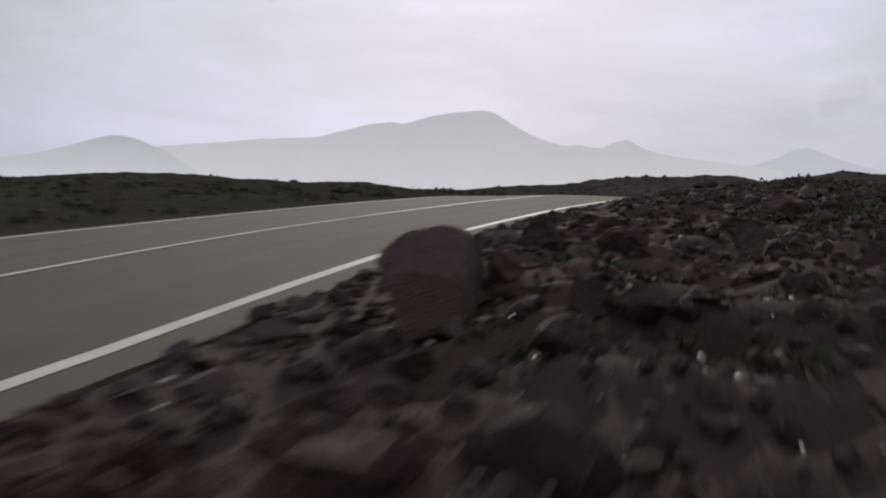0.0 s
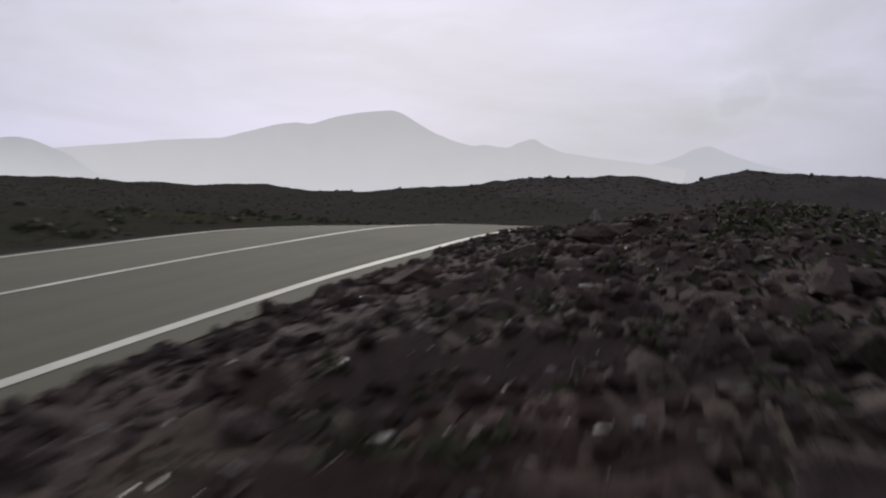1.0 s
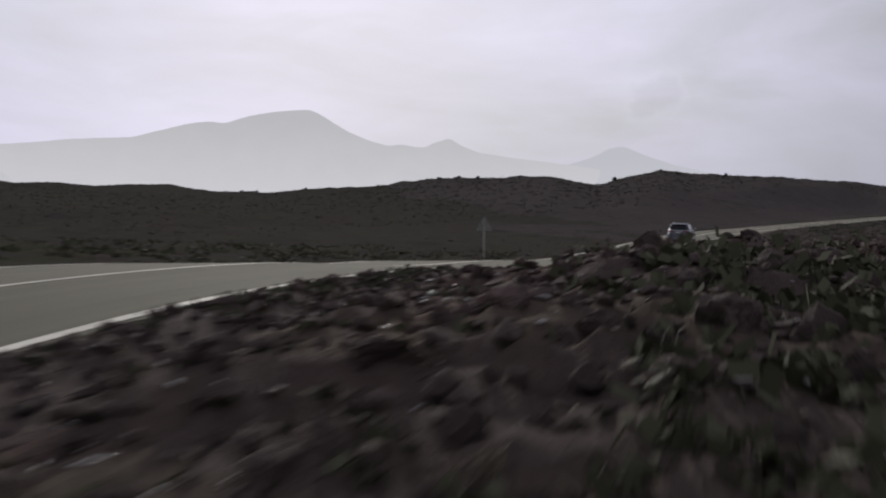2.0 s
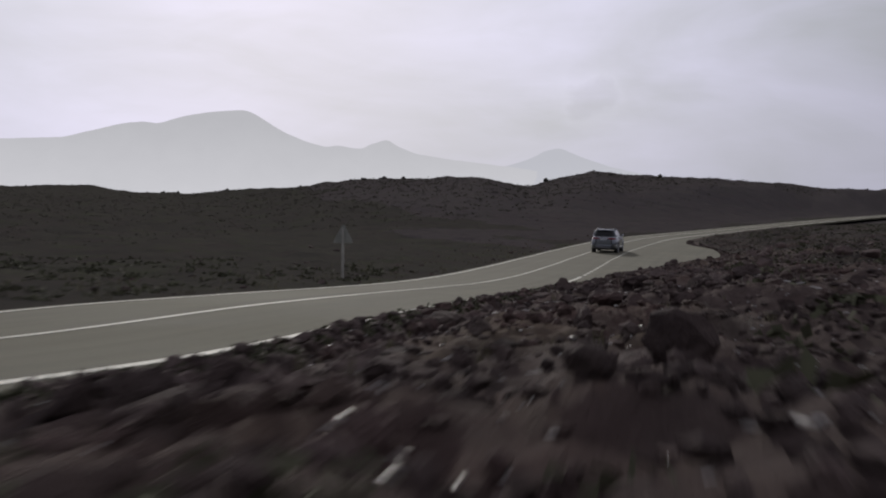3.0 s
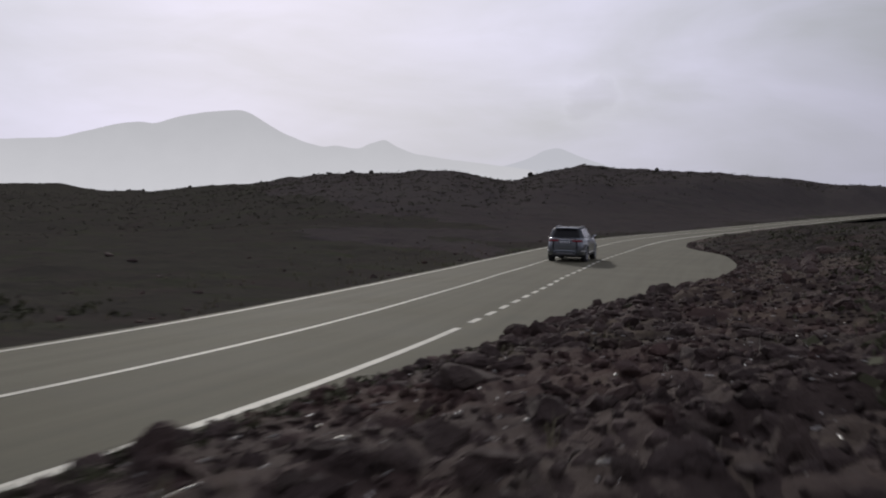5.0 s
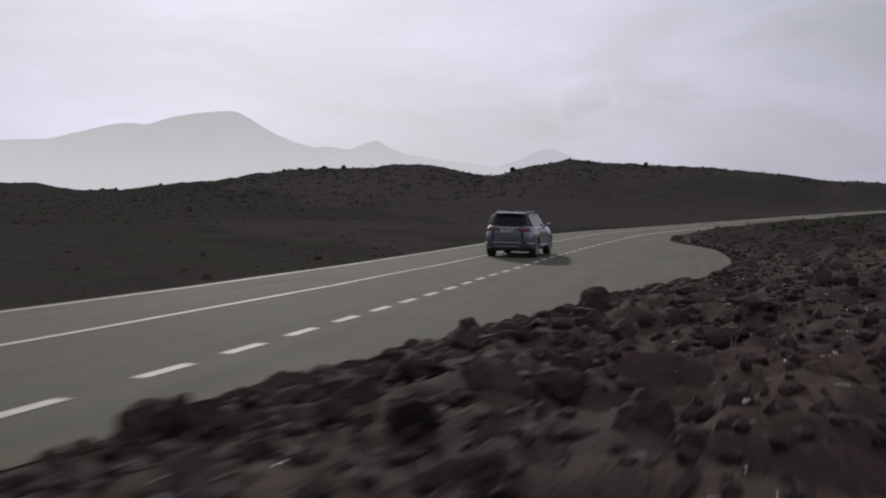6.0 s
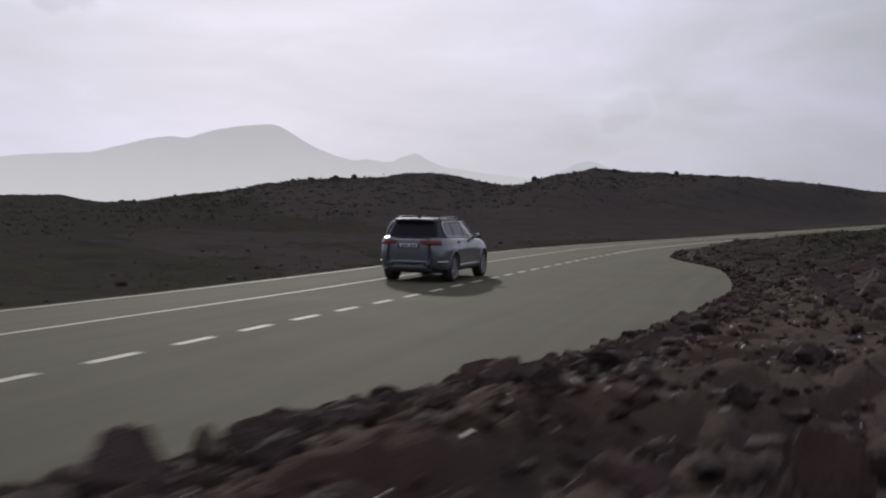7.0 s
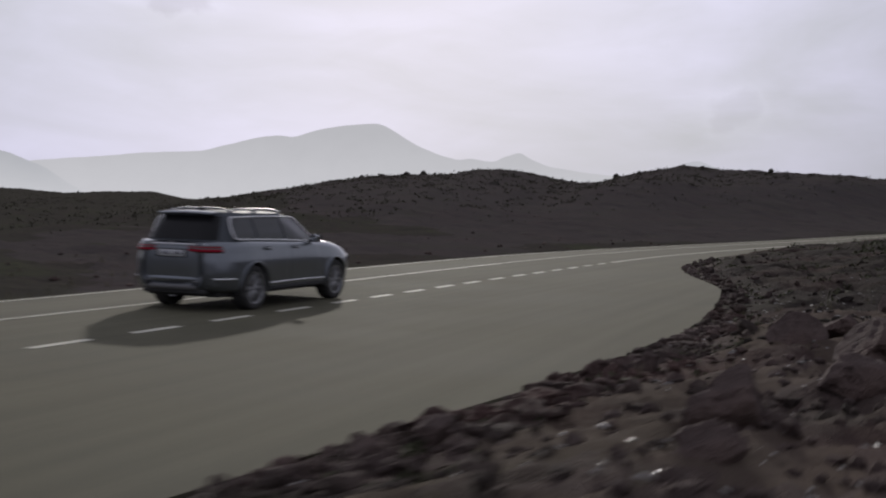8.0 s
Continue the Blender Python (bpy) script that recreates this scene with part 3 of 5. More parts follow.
# ---- car ----
def part(name, verts, faces, mat, parent, label="", smoothed=True):
    """One mesh object under a thing or a part. Faces may have three or four corners."""
    me = bpy.data.meshes.new(name)
    me.from_pydata([tuple(map(float, v)) for v in verts], [], [tuple(map(int, f)) for f in faces])
    me.validate()
    if smoothed:
        me.polygons.foreach_set("use_smooth", [True] * len(me.polygons))
    me.materials.append(mat)
    ob = new(name, me)
    ob.parent = parent
    if label:
        tagged(ob, label)
    return ob


def boxy(size, bevel=0.01, segments=2):
    """Corners and faces of a bevelled box round the origin."""
    bm = bmesh.new()
    bmesh.ops.create_cube(bm, size=1)
    bmesh.ops.scale(bm, vec=size, verts=bm.verts)
    if bevel:
        bmesh.ops.bevel(bm, geom=bm.edges[:], offset=bevel, segments=segments, affect="EDGES", profile=0.5)
    v = np.array([x.co for x in bm.verts])
    bm.verts.index_update()
    f = [[x.index for x in face.verts] for face in bm.faces]
    bm.free()
    return v, f


def moved(v, m):
    return [m @ Vector(p) for p in v]


def lathe(profile, n=40):
    """A ring of that profile (radius, along the axle) turned about the y axis."""
    a = np.linspace(0, 2 * math.pi, n, endpoint=False)
    prof = np.array(profile)
    r, y = prof[:, 0], prof[:, 1]
    v = np.stack([r[None] * np.cos(a)[:, None], np.repeat(y[None], n, 0), r[None] * np.sin(a)[:, None]], -1).reshape(-1, 3)
    k = len(prof)
    f = []
    for i in range(n):
        j = (i + 1) % n
        for c in range(k - 1):
            f.append((i * k + c, i * k + c + 1, j * k + c + 1, j * k + c))
    return v, f


def tube(path, radius, n=8):
    """A round bar along a path of points, closed at its ends."""
    path = [Vector(p) for p in path]
    v, f = [], []
    for i, p in enumerate(path):
        w = (path[min(i + 1, len(path) - 1)] - path[max(i - 1, 0)]).normalized()
        side = w.cross(Vector((0, 0, 1)))
        side = side.normalized() if side.length > 1e-4 else Vector((1, 0, 0))
        up = side.cross(w)
        for k in range(n):
            b = 2 * math.pi * k / n
            v.append(p + side * (radius * math.cos(b)) + up * (radius * math.sin(b)))
    for i in range(len(path) - 1):
        for k in range(n):
            f.append((i * n + k, i * n + (k + 1) % n, (i + 1) * n + (k + 1) % n, (i + 1) * n + k))
    f.append(tuple(range(n))[::-1])
    f.append(tuple((len(path) - 1) * n + k for k in range(n)))
    return v, f


CAR_PAINT = material("car_paint", (0.155, 0.170, 0.192), 0.30, 0.85, 0.4, Coat_Weight=0.8, Coat_Roughness=0.10)
# Darker matt copy of the body paint, holds down sun glare on the roof.
DULLED_PAINT = material("dulled_paint", (0.075, 0.082, 0.092), 0.6, 0.0, 0.10)
GLASS = material("tinted_glass", (0.010, 0.012, 0.015), 0.04, 0.0, 0.48)
REAR_GLASS = material("dark_glass", (0.012, 0.012, 0.013), 0.25, 0.0, 0.16)
CHROME = material("satin_chrome", (0.82, 0.82, 0.84), 0.40, 0.45)
MIRROR = material("mirror_silver", (0.75, 0.76, 0.78), 0.04, 1.0)
SILVER = material("silver_trim", (0.27, 0.27, 0.285), 0.45, 0.8)
BLACK = noisy("black_plastic", (0.040, 0.040, 0.041), (0.058, 0.058, 0.059), [(30, 3)], (0.55, 0.75))
TYRE = noisy("tyre_rubber", (0.040, 0.040, 0.040), (0.070, 0.069, 0.067), [(14, 4)], (0.8, 0.95), 0.3, 60, 0.004)
SKID = material("skid_grey", (0.13, 0.13, 0.135), 0.5, 0.3)
RIM = material("rim_metal", (0.30, 0.30, 0.31), 0.4, 0.8)
LAMP_RED = material("tail_lamp_red", (0.12, 0.0015, 0.011), 0.4, 0.0, 0.1)
LAMP_RED.node_tree.nodes["Principled BSDF"].inputs["Emission Color"].default_value = (1.0, 0.015, 0.08, 1)
LAMP_RED.node_tree.nodes["Principled BSDF"].inputs["Emission Strength"].default_value = 0.035
LAMP_DARK = material("tail_lamp_smoked", (0.05, 0.004, 0.006), 0.1, 0.0, 0.5, Coat_Weight=1.0)
PLATE = material("number_plate_white", (0.45, 0.46, 0.48), 0.4)
PLATE_BAR = material("number_plate_bars", (0.10, 0.10, 0.12), 0.5)

RAIL_X = [-1.15, -1.10, -1.0, -0.85, -0.5, 0, 1.0, 2.0, 2.8, 3.3, 3.7, 3.92, 4.02]
# half width and height of each lengthwise rail of the body, from the floor to the middle of the bonnet
FLAT = [0.0] * 13
FLOOR_Z = [0.44, 0.41, 0.39, 0.36, 0.34, 0.33, 0.32, 0.32, 0.32, 0.32, 0.33, 0.36, 0.44]
RAILS = [(FLAT, FLOOR_Z)]
RAILS.append(([0.5, 0.6, 0.69, 0.77, 0.84, 0.87, 0.88, 0.88, 0.87, 0.85, 0.78, 0.62, 0.4], FLOOR_Z))
RAILS.append(([0.59, 0.7, 0.79, 0.865, 0.93, 0.965, 0.955, 0.955, 0.965, 0.955, 0.88, 0.72, 0.48], [0.52, 0.5, 0.47, 0.43, 0.4, 0.38, 0.37, 0.37, 0.38, 0.38, 0.4, 0.44, 0.5]))
RAILS.append(([0.63, 0.74, 0.83, 0.9, 0.96, 0.995, 0.975, 0.97, 0.99, 0.985, 0.92, 0.77, 0.52], [0.68, 0.68, 0.68, 0.68, 0.68, 0.68, 0.62, 0.62, 0.67, 0.67, 0.67, 0.66, 0.64]))
RAILS.append(([0.625, 0.735, 0.82, 0.89, 0.96, 0.998, 0.985, 0.98, 0.985, 0.975, 0.91, 0.76, 0.52], [0.86, 0.86, 0.86, 0.86, 0.86, 0.86, 0.84, 0.84, 0.84, 0.83, 0.81, 0.78, 0.74]))
RAILS.append(([0.61, 0.715, 0.8, 0.87, 0.94, 0.975, 0.965, 0.96, 0.955, 0.935, 0.87, 0.72, 0.49], [0.99, 0.99, 1.0, 1.01, 1.02, 1.03, 1.03, 1.02, 1.0, 0.965, 0.91, 0.855, 0.8]))
RAILS.append(([0.59, 0.69, 0.775, 0.845, 0.92, 0.95, 0.94, 0.935, 0.915, 0.885, 0.81, 0.67, 0.46], [1.12, 1.13, 1.14, 1.15, 1.155, 1.155, 1.145, 1.13, 1.11, 1.06, 0.985, 0.92, 0.85]))
RAILS.append(([0.52, 0.62, 0.7, 0.775, 0.835, 0.865, 0.865, 0.865, 0.835, 0.785, 0.71, 0.58, 0.4], [1.205, 1.215, 1.225, 1.235, 1.24, 1.235, 1.215, 1.195, 1.175, 1.12, 1.035, 0.96, 0.88]))
RAILS.append(([0.3, 0.35, 0.4, 0.42, 0.44, 0.45, 0.45, 0.45, 0.45, 0.42, 0.38, 0.3, 0.2], [1.225, 1.235, 1.24, 1.245, 1.245, 1.24, 1.225, 1.205, 1.215, 1.165, 1.075, 0.99, 0.9]))
RAILS.append((FLAT, [1.23, 1.24, 1.245, 1.25, 1.25, 1.24, 1.225, 1.205, 1.22, 1.17, 1.08, 0.995, 0.905]))
WHEELS_X, ARCH = (0.0, 3.105), 0.455


def cubic(t, knots, values):
    """A smooth curve through values at knots, without overshoot."""
    knots, values, t = np.asarray(knots, float), np.asarray(values, float), np.asarray(t, float)
    d = np.diff(values) / np.diff(knots)
    m = np.concatenate([[d[0]], np.where(d[1:] * d[:-1] > 0, 2 * d[1:] * d[:-1] / (d[1:] + d[:-1] + 1e-12), 0), [d[-1]]])
    i = np.clip(np.searchsorted(knots, t, "right") - 1, 0, len(knots) - 2)
    h = knots[i + 1] - knots[i]
    k = (t - knots[i]) / h
    return ((1 + 2 * k) * (1 - k) ** 2 * values[i] + k * (1 - k) ** 2 * h * m[i]
            + k * k * (3 - 2 * k) * values[i + 1] + k * k * (k - 1) * h * m[i + 1])


def flank(x, v):
    """Half width and height of the body at x, for v from 0 (floor middle) to 9 (bonnet middle)."""
    ys = np.array([cubic(x, RAIL_X, y) for y, z in RAILS])
    zs = np.array([cubic(x, RAIL_X, z) for y, z in RAILS])
    n = np.arange(len(RAILS))
    return cubic(v, n, ys), cubic(v, n, zs)


def flank_at(x, z):
    """Half width of the body side at x and height z."""
    v = np.linspace(1.5, 6.8, 160)
    y, h = flank(x, v)
    return float(np.interp(z, h, y))


def build_body(car):
    xs = np.unique(np.concatenate([np.linspace(-1.15, -0.8, 12), np.linspace(-0.8, 3.7, 150), np.linspace(3.7, 4.02, 12)]))
    vs = np.concatenate([[0, 0.6], np.linspace(1, 7, 44), [8, 9]])
    grid = []
    for x in xs:
        y, z = flank(x, vs)
        for c in WHEELS_X:
            inside = np.hypot(x - c, z - 0.40) < ARCH
            y = np.where(inside & (vs > 0.9) & (vs < 6), np.minimum(y, 0.66), y)
        grid.append(np.stack([np.full(len(vs), x), y, z], -1))
    g = np.array(grid)
    verts = np.concatenate([g.reshape(-1, 3), (g * [1, -1, 1]).reshape(-1, 3)])
    f = grid_faces(len(xs), len(vs))
    n = g.shape[0] * g.shape[1]
    faces = [tuple(q) for q in f] + [tuple(q[::-1] + n) for q in f]
    k = len(vs)
    last = (len(xs) - 1) * k
    # flat tail and nose
    faces += [(j, j + 1, n + j + 1, n + j) for j in range(k - 1)]
    faces += [(last + j + 1, last + j, n + last + j, n + last + j + 1) for j in range(k - 1)]
    return part("body", verts, faces, CAR_PAINT, car, "dark blue-grey metallic body")


CAB_Z = [1.07, 1.2, 1.35, 1.5, 1.60, 1.67, 1.715, 1.745, 1.762, 1.77]
CAB_REAR = [-1.05, -0.99, -0.91, -0.82, -0.75, -0.70, -0.665, -0.61, -0.47, -0.1]
CAB_FRONT = [2.88, 2.66, 2.40, 2.14, 1.96, 1.83, 1.70, 1.50, 1.22, 0.9]
CAB_HALF = [0.895, 0.873, 0.830, 0.776, 0.736, 0.705, 0.667, 0.605, 0.475, 0.23]


def cab(z):
    return cubic(z, CAB_Z, CAB_REAR), cubic(z, CAB_Z, CAB_FRONT), cubic(z, CAB_Z, CAB_HALF)


def build_cabin(car):
    zs = np.concatenate([np.linspace(1.07, 1.66, 18), np.linspace(1.68, 1.77, 10)])
    n, rings = 72, []
    a = np.linspace(0, 2 * math.pi, n, endpoint=False)
    for z in zs:
        r, f, h = cab(z)
        e = 0.30
        c, s = np.cos(a), np.sin(a)
        x = np.sign(c) * np.abs(c) ** e * (f - r) / 2 + (f + r) / 2
        y = np.sign(s) * np.abs(s) ** 0.34 * h
        # the nose of the cabin narrows to the windscreen
        y = y * (1 - 0.10 * smooth(x, f - 0.9, f) - 0.04 * smooth(-x, -r - 0.45, -r))
        rings.append(np.stack([x, y, np.full(n, z)], -1))
    v = np.array(rings).reshape(-1, 3)
    f = [tuple(q) for q in grid_faces(len(zs), n, True)]
    f.append(tuple((len(zs) - 1) * n + k for k in range(n)))
    return part("roof", v, f, DULLED_PAINT, car, "roof and pillars, body paint darkened and dulled against sun glare")


def window_side(name, car, sign, rear, front, z0, z1, mat):
    """A pane on the cabin side; rear and front are x at the sill and at the top."""
    zs, rows = np.linspace(z0, z1, 9), []
    for z in zs:
        k = (z - z0) / (z1 - z0)
        xr, xf = rear[0] + (rear[1] - rear[0]) * k, front[0] + (front[1] - front[0]) * k
        r, f, h = cab(z)
        for x in np.linspace(xr, xf, 9):
            y = h * (1 - 0.10 * smooth(x, f - 0.9, f) - 0.04 * smooth(-x, -r - 0.45, -r))
            rows.append((x, sign * (y + 0.010), z))
    f = grid_faces(9, 9)
    return part(name, rows, f if sign < 0 else f[:, ::-1], mat, car, "tinted side window")


def side_point(x, z, lift=0.014):
    r, f, h = cab(z)
    return h * (1 - 0.10 * smooth(x, f - 0.9, f) - 0.04 * smooth(-x, -r - 0.45, -r)) + lift


def panel(name, car, sign, x0, x1, v0, v1, lift, mat, label):
    """A skin laid a few millimetres proud of the body side, with its edge turned in."""
    xs, vs = np.linspace(x0, x1, 26), np.linspace(v0, v1, 20)
    rows = []
    for i, x in enumerate(xs):
        y, z = flank(x, vs)
        off = np.full(len(vs), lift)
        for c in WHEELS_X:
            y = np.where(np.hypot(x - c, z - 0.40) < ARCH + 0.02, 0.66, y)
        if i in (0, len(xs) - 1):
            off[:] = -0.006
        off[0] = off[-1] = -0.006
        rows.append(np.stack([np.full(len(vs), x), sign * (y + off), z], -1))
    f = grid_faces(len(xs), len(vs))
    return part(name, np.array(rows).reshape(-1, 3), f if sign > 0 else f[:, ::-1], mat, car, label)


def build_wheel(car, x, sign):
    hub = new("wheel")
    hub.parent = car
    hub.matrix_basis = pose(x, sign * 0.845, 0.40)
    s = sign
    tyre = [(0.285, -0.135), (0.33, -0.145), (0.375, -0.14), (0.395, -0.115), (0.402, -0.05), (0.402, 0.05), (0.395, 0.115), (0.375, 0.14), (0.33, 0.145), (0.287, 0.130), (0.28, 0.10), (0.285, -0.135)]
    v, f = lathe([(r, y * s) for r, y in tyre], 48)
    part("tyre", v, f if s > 0 else [q[::-1] for q in f], TYRE, hub, "black rubber tyre")
    rim = [(0.288, 0.132), (0.268, 0.134), (0.262, 0.11), (0.258, 0.02), (0.25, -0.09)]
    v, f = lathe([(r, y * s) for r, y in rim], 48)
    v = list(map(tuple, v))
    f = [tuple(q) for q in (f if s > 0 else [q[::-1] for q in f])]
    for k in range(10):
        a = 2 * math.pi * k / 10
        for da in (-0.10, 0.10):
            bv, bf = boxy((0.235, 0.035, 0.022), 0.006, 1)
            base = len(v)
            m = Matrix.Rotation(-(a + da * 0.9), 4, "Y") @ Matrix.Translation((0.145, 0.098 * s, 0.0)) @ Matrix.Rotation(da * 1.0, 4, "Y")
            v += [tuple(p) for p in moved(bv, m)]
            f += [tuple(i + base for i in q) for q in bf]
    part("rim", v, f, RIM, hub, "grey multi-spoke alloy rim")
    v, f = lathe([(0.0, 0.118 * s), (0.045, 0.118 * s), (0.052, 0.108 * s), (0.052, 0.07 * s)], 20)
    part("hub_cap", v, f if s > 0 else [q[::-1] for q in f], SILVER, hub)
    v, f = lathe([(0.20, 0.03 * s), (0.20, -0.01 * s), (0.06, -0.01 * s), (0.06, 0.03 * s), (0.20, 0.03 * s)], 32)
    part("brake_disc", v, f if s > 0 else [q[::-1] for q in f], SILVER, hub)


def arch_lip(car, c, sign):
    pts = []
    for k in range(33):
        a = radians(-12 + 204 * k / 32)
        x, z = c + (ARCH + 0.012) * math.cos(a), 0.40 + (ARCH + 0.012) * math.sin(a)
        pts.append((x, sign * (flank_at(x, max(z, 0.36)) + 0.004), z))
    v, f = tube(pts, 0.022, 8)
    part("wheel_arch", v, f, CAR_PAINT, car)
    # dark lining of the well
    v, f = [], []
    for k in range(25):
        a = radians(-20 + 220 * k / 24)
        for y in (0.60, 0.96):
            x, z = c + (ARCH + 0.004) * math.cos(a), 0.40 + (ARCH + 0.004) * math.sin(a)
            v.append((x, sign * min(y, flank_at(x, max(z, 0.36)) - 0.004 if y > 0.7 else y), z))
    f = [(2 * k, 2 * k + 1, 2 * k + 3, 2 * k + 2) for k in range(24)]
    base = len(v)
    ring = [(c + ARCH * math.cos(radians(15 * k)), sign * 0.668, 0.40 + ARCH * math.sin(radians(15 * k))) for k in range(24)]
    v += [p for p in ring if p[2] > 0.2]
    f.append(tuple(range(base, len(v))))
    part("wheel_well", v, f, BLACK, car)


def rear_contour(z, y_to, n=30):
    """Points of the tail's plan outline at a height, from the middle out to the flank."""
    xs = np.concatenate([np.full(8, -1.15), np.linspace(-1.149, -0.55, n)])
    edge = flank_at(-1.15, z)
    pts = [(-1.15, edge * k / 8) for k in range(8)] + [(x, flank_at(x, z)) for x in np.linspace(-1.149, -0.55, n)]
    return pts


def tail_strip(name, car, sign, z0, z1, y0, x_end, lift, mat, label="", depth=0.03):
    """A band wrapped round the tail at that height, from y0 out to x_end on the flank."""
    dense = rear_contour((z0 + z1) / 2, 1.0)
    lo, hi = rear_contour(z0, 1.0), rear_contour(z1, 1.0)
    idx = [i for i, p in enumerate(dense) if p[1] >= y0 and p[0] <= x_end]
    v = []
    for i in idx:
        for k in np.linspace(0, 1, 5):
            x = lo[i][0]
            y = lo[i][1] + (hi[i][1] - lo[i][1]) * k
            z = z0 + (z1 - z0) * k
            # outward: straight back on the tail, sideways on the flank
            w = smooth(np.array(x), -1.149, -0.95)
            bulge = lift * (1 if 0 < k < 1 else 0.2)
            if i in (idx[0], idx[-1]):
                bulge = 0
            v.append((x - bulge * (1 - w) - (0.004 if bulge else 0), sign * (y + bulge * w + (0.004 * w if bulge else 0)), z))
    f = grid_faces(len(idx), 5)
    return part(name, v, f[:, ::-1] if sign < 0 else f, mat, car, label)


def build_car():
    car = new("suv_car")
    tagged(car, "large dark blue-grey seven-seat SUV on the road", "car")
    car.matrix_basis = pose(27.36, 105.93, 0.412) @ Matrix.Rotation(radians(71.83), 4, "Z") @ Matrix.Rotation(radians(-1.3), 4, "Y") @ Matrix.Rotation(radians(1.4), 4, "X")
    build_body(car)
    build_cabin(car)
    v, f = boxy((4.6, 1.5, 0.16), 0.04)
    part("underbody", moved(v, pose(1.45, 0, 0.34)), f, BLACK, car)
    for x in WHEELS_X:
        for s in (-1, 1):
            build_wheel(car, x, s)
            arch_lip(car, x, s)
    for s in (-1, 1):
        window_side("quarter_window", car, s, (-0.52, -0.50), (0.19, 0.14), 1.275, 1.645, GLASS)
        window_side("rear_door_window", car, s, (0.265, 0.21), (1.17, 1.12), 1.25, 1.64, GLASS)
        window_side("front_door_window", car, s, (1.24, 1.19), (2.38, 1.80), 1.20, 1.64, GLASS)
        # bright surround of the side windows
        loop = [(2.44, 1.19), (1.2, 1.235), (0.2, 1.258), (-0.44, 1.266), (-0.52, 1.29), (-0.555, 1.36), (-0.56, 1.49), (-0.52, 1.61), (-0.45, 1.654), (0.3, 1.668), (1.0, 1.672), (1.74, 1.660), (1.85, 1.62), (2.14, 1.41), (2.44, 1.19)]
        t = np.linspace(0, len(loop) - 1, 110)
        lx = np.interp(t, np.arange(len(loop)), [p[0] for p in loop])
        lz = np.interp(t, np.arange(len(loop)), [p[1] for p in loop])
        v, f = tube([(x, s * side_point(x, z, 0.016), z) for x, z in zip(lx, lz)], 0.015, 6)
        part("window_surround", v, f, CHROME, car, "satin chrome window surround")
        panel("rear_door", car, s, 0.36, 1.20, 2.3, 6.6, 0.005, CAR_PAINT, "")
        panel("front_door", car, s, 1.212, 2.42, 2.2, 6.6, 0.005, CAR_PAINT, "")
        for x in (0.42, 1.45):
            hv, hf = boxy((0.21, 0.03, 0.032), 0.012)
            y = flank_at(x, 1.10)
            part("door_handle", moved(hv, pose(x, s * (y + 0.028), 1.10)), hf, CAR_PAINT, car)
            rv, rf = boxy((0.24, 0.012, 0.07), 0.005)
            part("handle_recess", moved(rv, pose(x, s * (y + 0.004), 1.095)), rf, BLACK, car)
        # sill with its bright strip
        sx = np.linspace(0.50, 2.60, 20)
        v, f = tube([(x, s * (flank_at(x, 0.46) + 0.012), 0.46 + 0.012 * math.sin(x)) for x in sx], 0.013, 6)
        part("sill_strip", v, f, CHROME, car, "bright strip above the sill")
        v, f = tube([(x, s * 0.93, 0.365) for x in np.linspace(0.48, 2.62, 12)], 0.055, 10)
        part("side_sill", v, f, BLACK, car)
        # breather strip behind the front wheel
        v, f = tube([(2.60, s * (flank_at(2.6, 0.47) + 0.01), 0.47), (2.62, s * (flank_at(2.62, 0.62) + 0.01), 0.62), (2.68, s * (flank_at(2.68, 0.80) + 0.006), 0.80)], 0.009, 6)
        part("breather_trim", v, f, SILVER, car)
        # mirror on its foot
        mv, mf = boxy((0.13, 0.24, 0.17), 0.055, 3)
        mirror = part("door_mirror", moved(mv, pose(2.14, s * 1.02, 1.26, 0, 0, s * 6)), mf, BLACK, car, "black door mirror")
        gv, gf = boxy((0.008, 0.19, 0.12), 0.003, 1)
        part("mirror_glass", moved(gv, pose(2.074, s * 1.02, 1.265, 0, -7, s * 6)), gf, MIRROR, mirror)
        fv, ff = boxy((0.08, 0.14, 0.05), 0.015)
        part("mirror_foot", moved(fv, pose(2.16, s * 0.93, 1.20)), ff, BLACK, mirror)
        # roof rail standing on its feet
        rx = np.linspace(-0.36, 1.42, 24)
        v, f = tube([(x, s * (0.60 - 0.02 * abs(x - 0.4)), 1.735 + 0.060 * (1 - abs((x - 0.53) / 0.89) ** 6)) for x in rx], 0.020, 8)
        rail = part("roof_rail", v, f, SILVER, car, "satin silver roof rail")
        for x in (-0.30, 0.5, 1.36):
            fv, ff = boxy((0.16, 0.03, 0.08), 0.012)
            part("rail_foot", moved(fv, pose(x, s * 0.595, 1.745)), ff, SILVER, rail)
        # tail lamps: smoked housing with two red bars
        tail_strip("tail_lamp", car, s, 1.04, 1.165, 0.24, -0.84, 0.016, LAMP_DARK, "smoked tail lamp housing")
        tail_strip("tail_light_bar", car, s, 1.06, 1.105, 0.27, -0.86, 0.026, LAMP_RED, "red tail light bar")
        tail_strip("tail_light_bar", car, s, 1.128, 1.146, 0.27, -0.88, 0.024, LAMP_RED, "red tail light bar")
        # bright corner strips, reflectors and tail pipes of the bumper
        v, f = tube([(x, s * (flank_at(x, 0.59) + 0.012), 0.59 - 0.02 * (x + 0.9)) for x in np.linspace(-1.06, -0.60, 10)], 0.014, 6)
        part("bumper_strip", v, f, CHROME, car, "bright strip on the bumper corner")
        bv, bf = boxy((0.05, 0.30, 0.10), 0.03, 2)
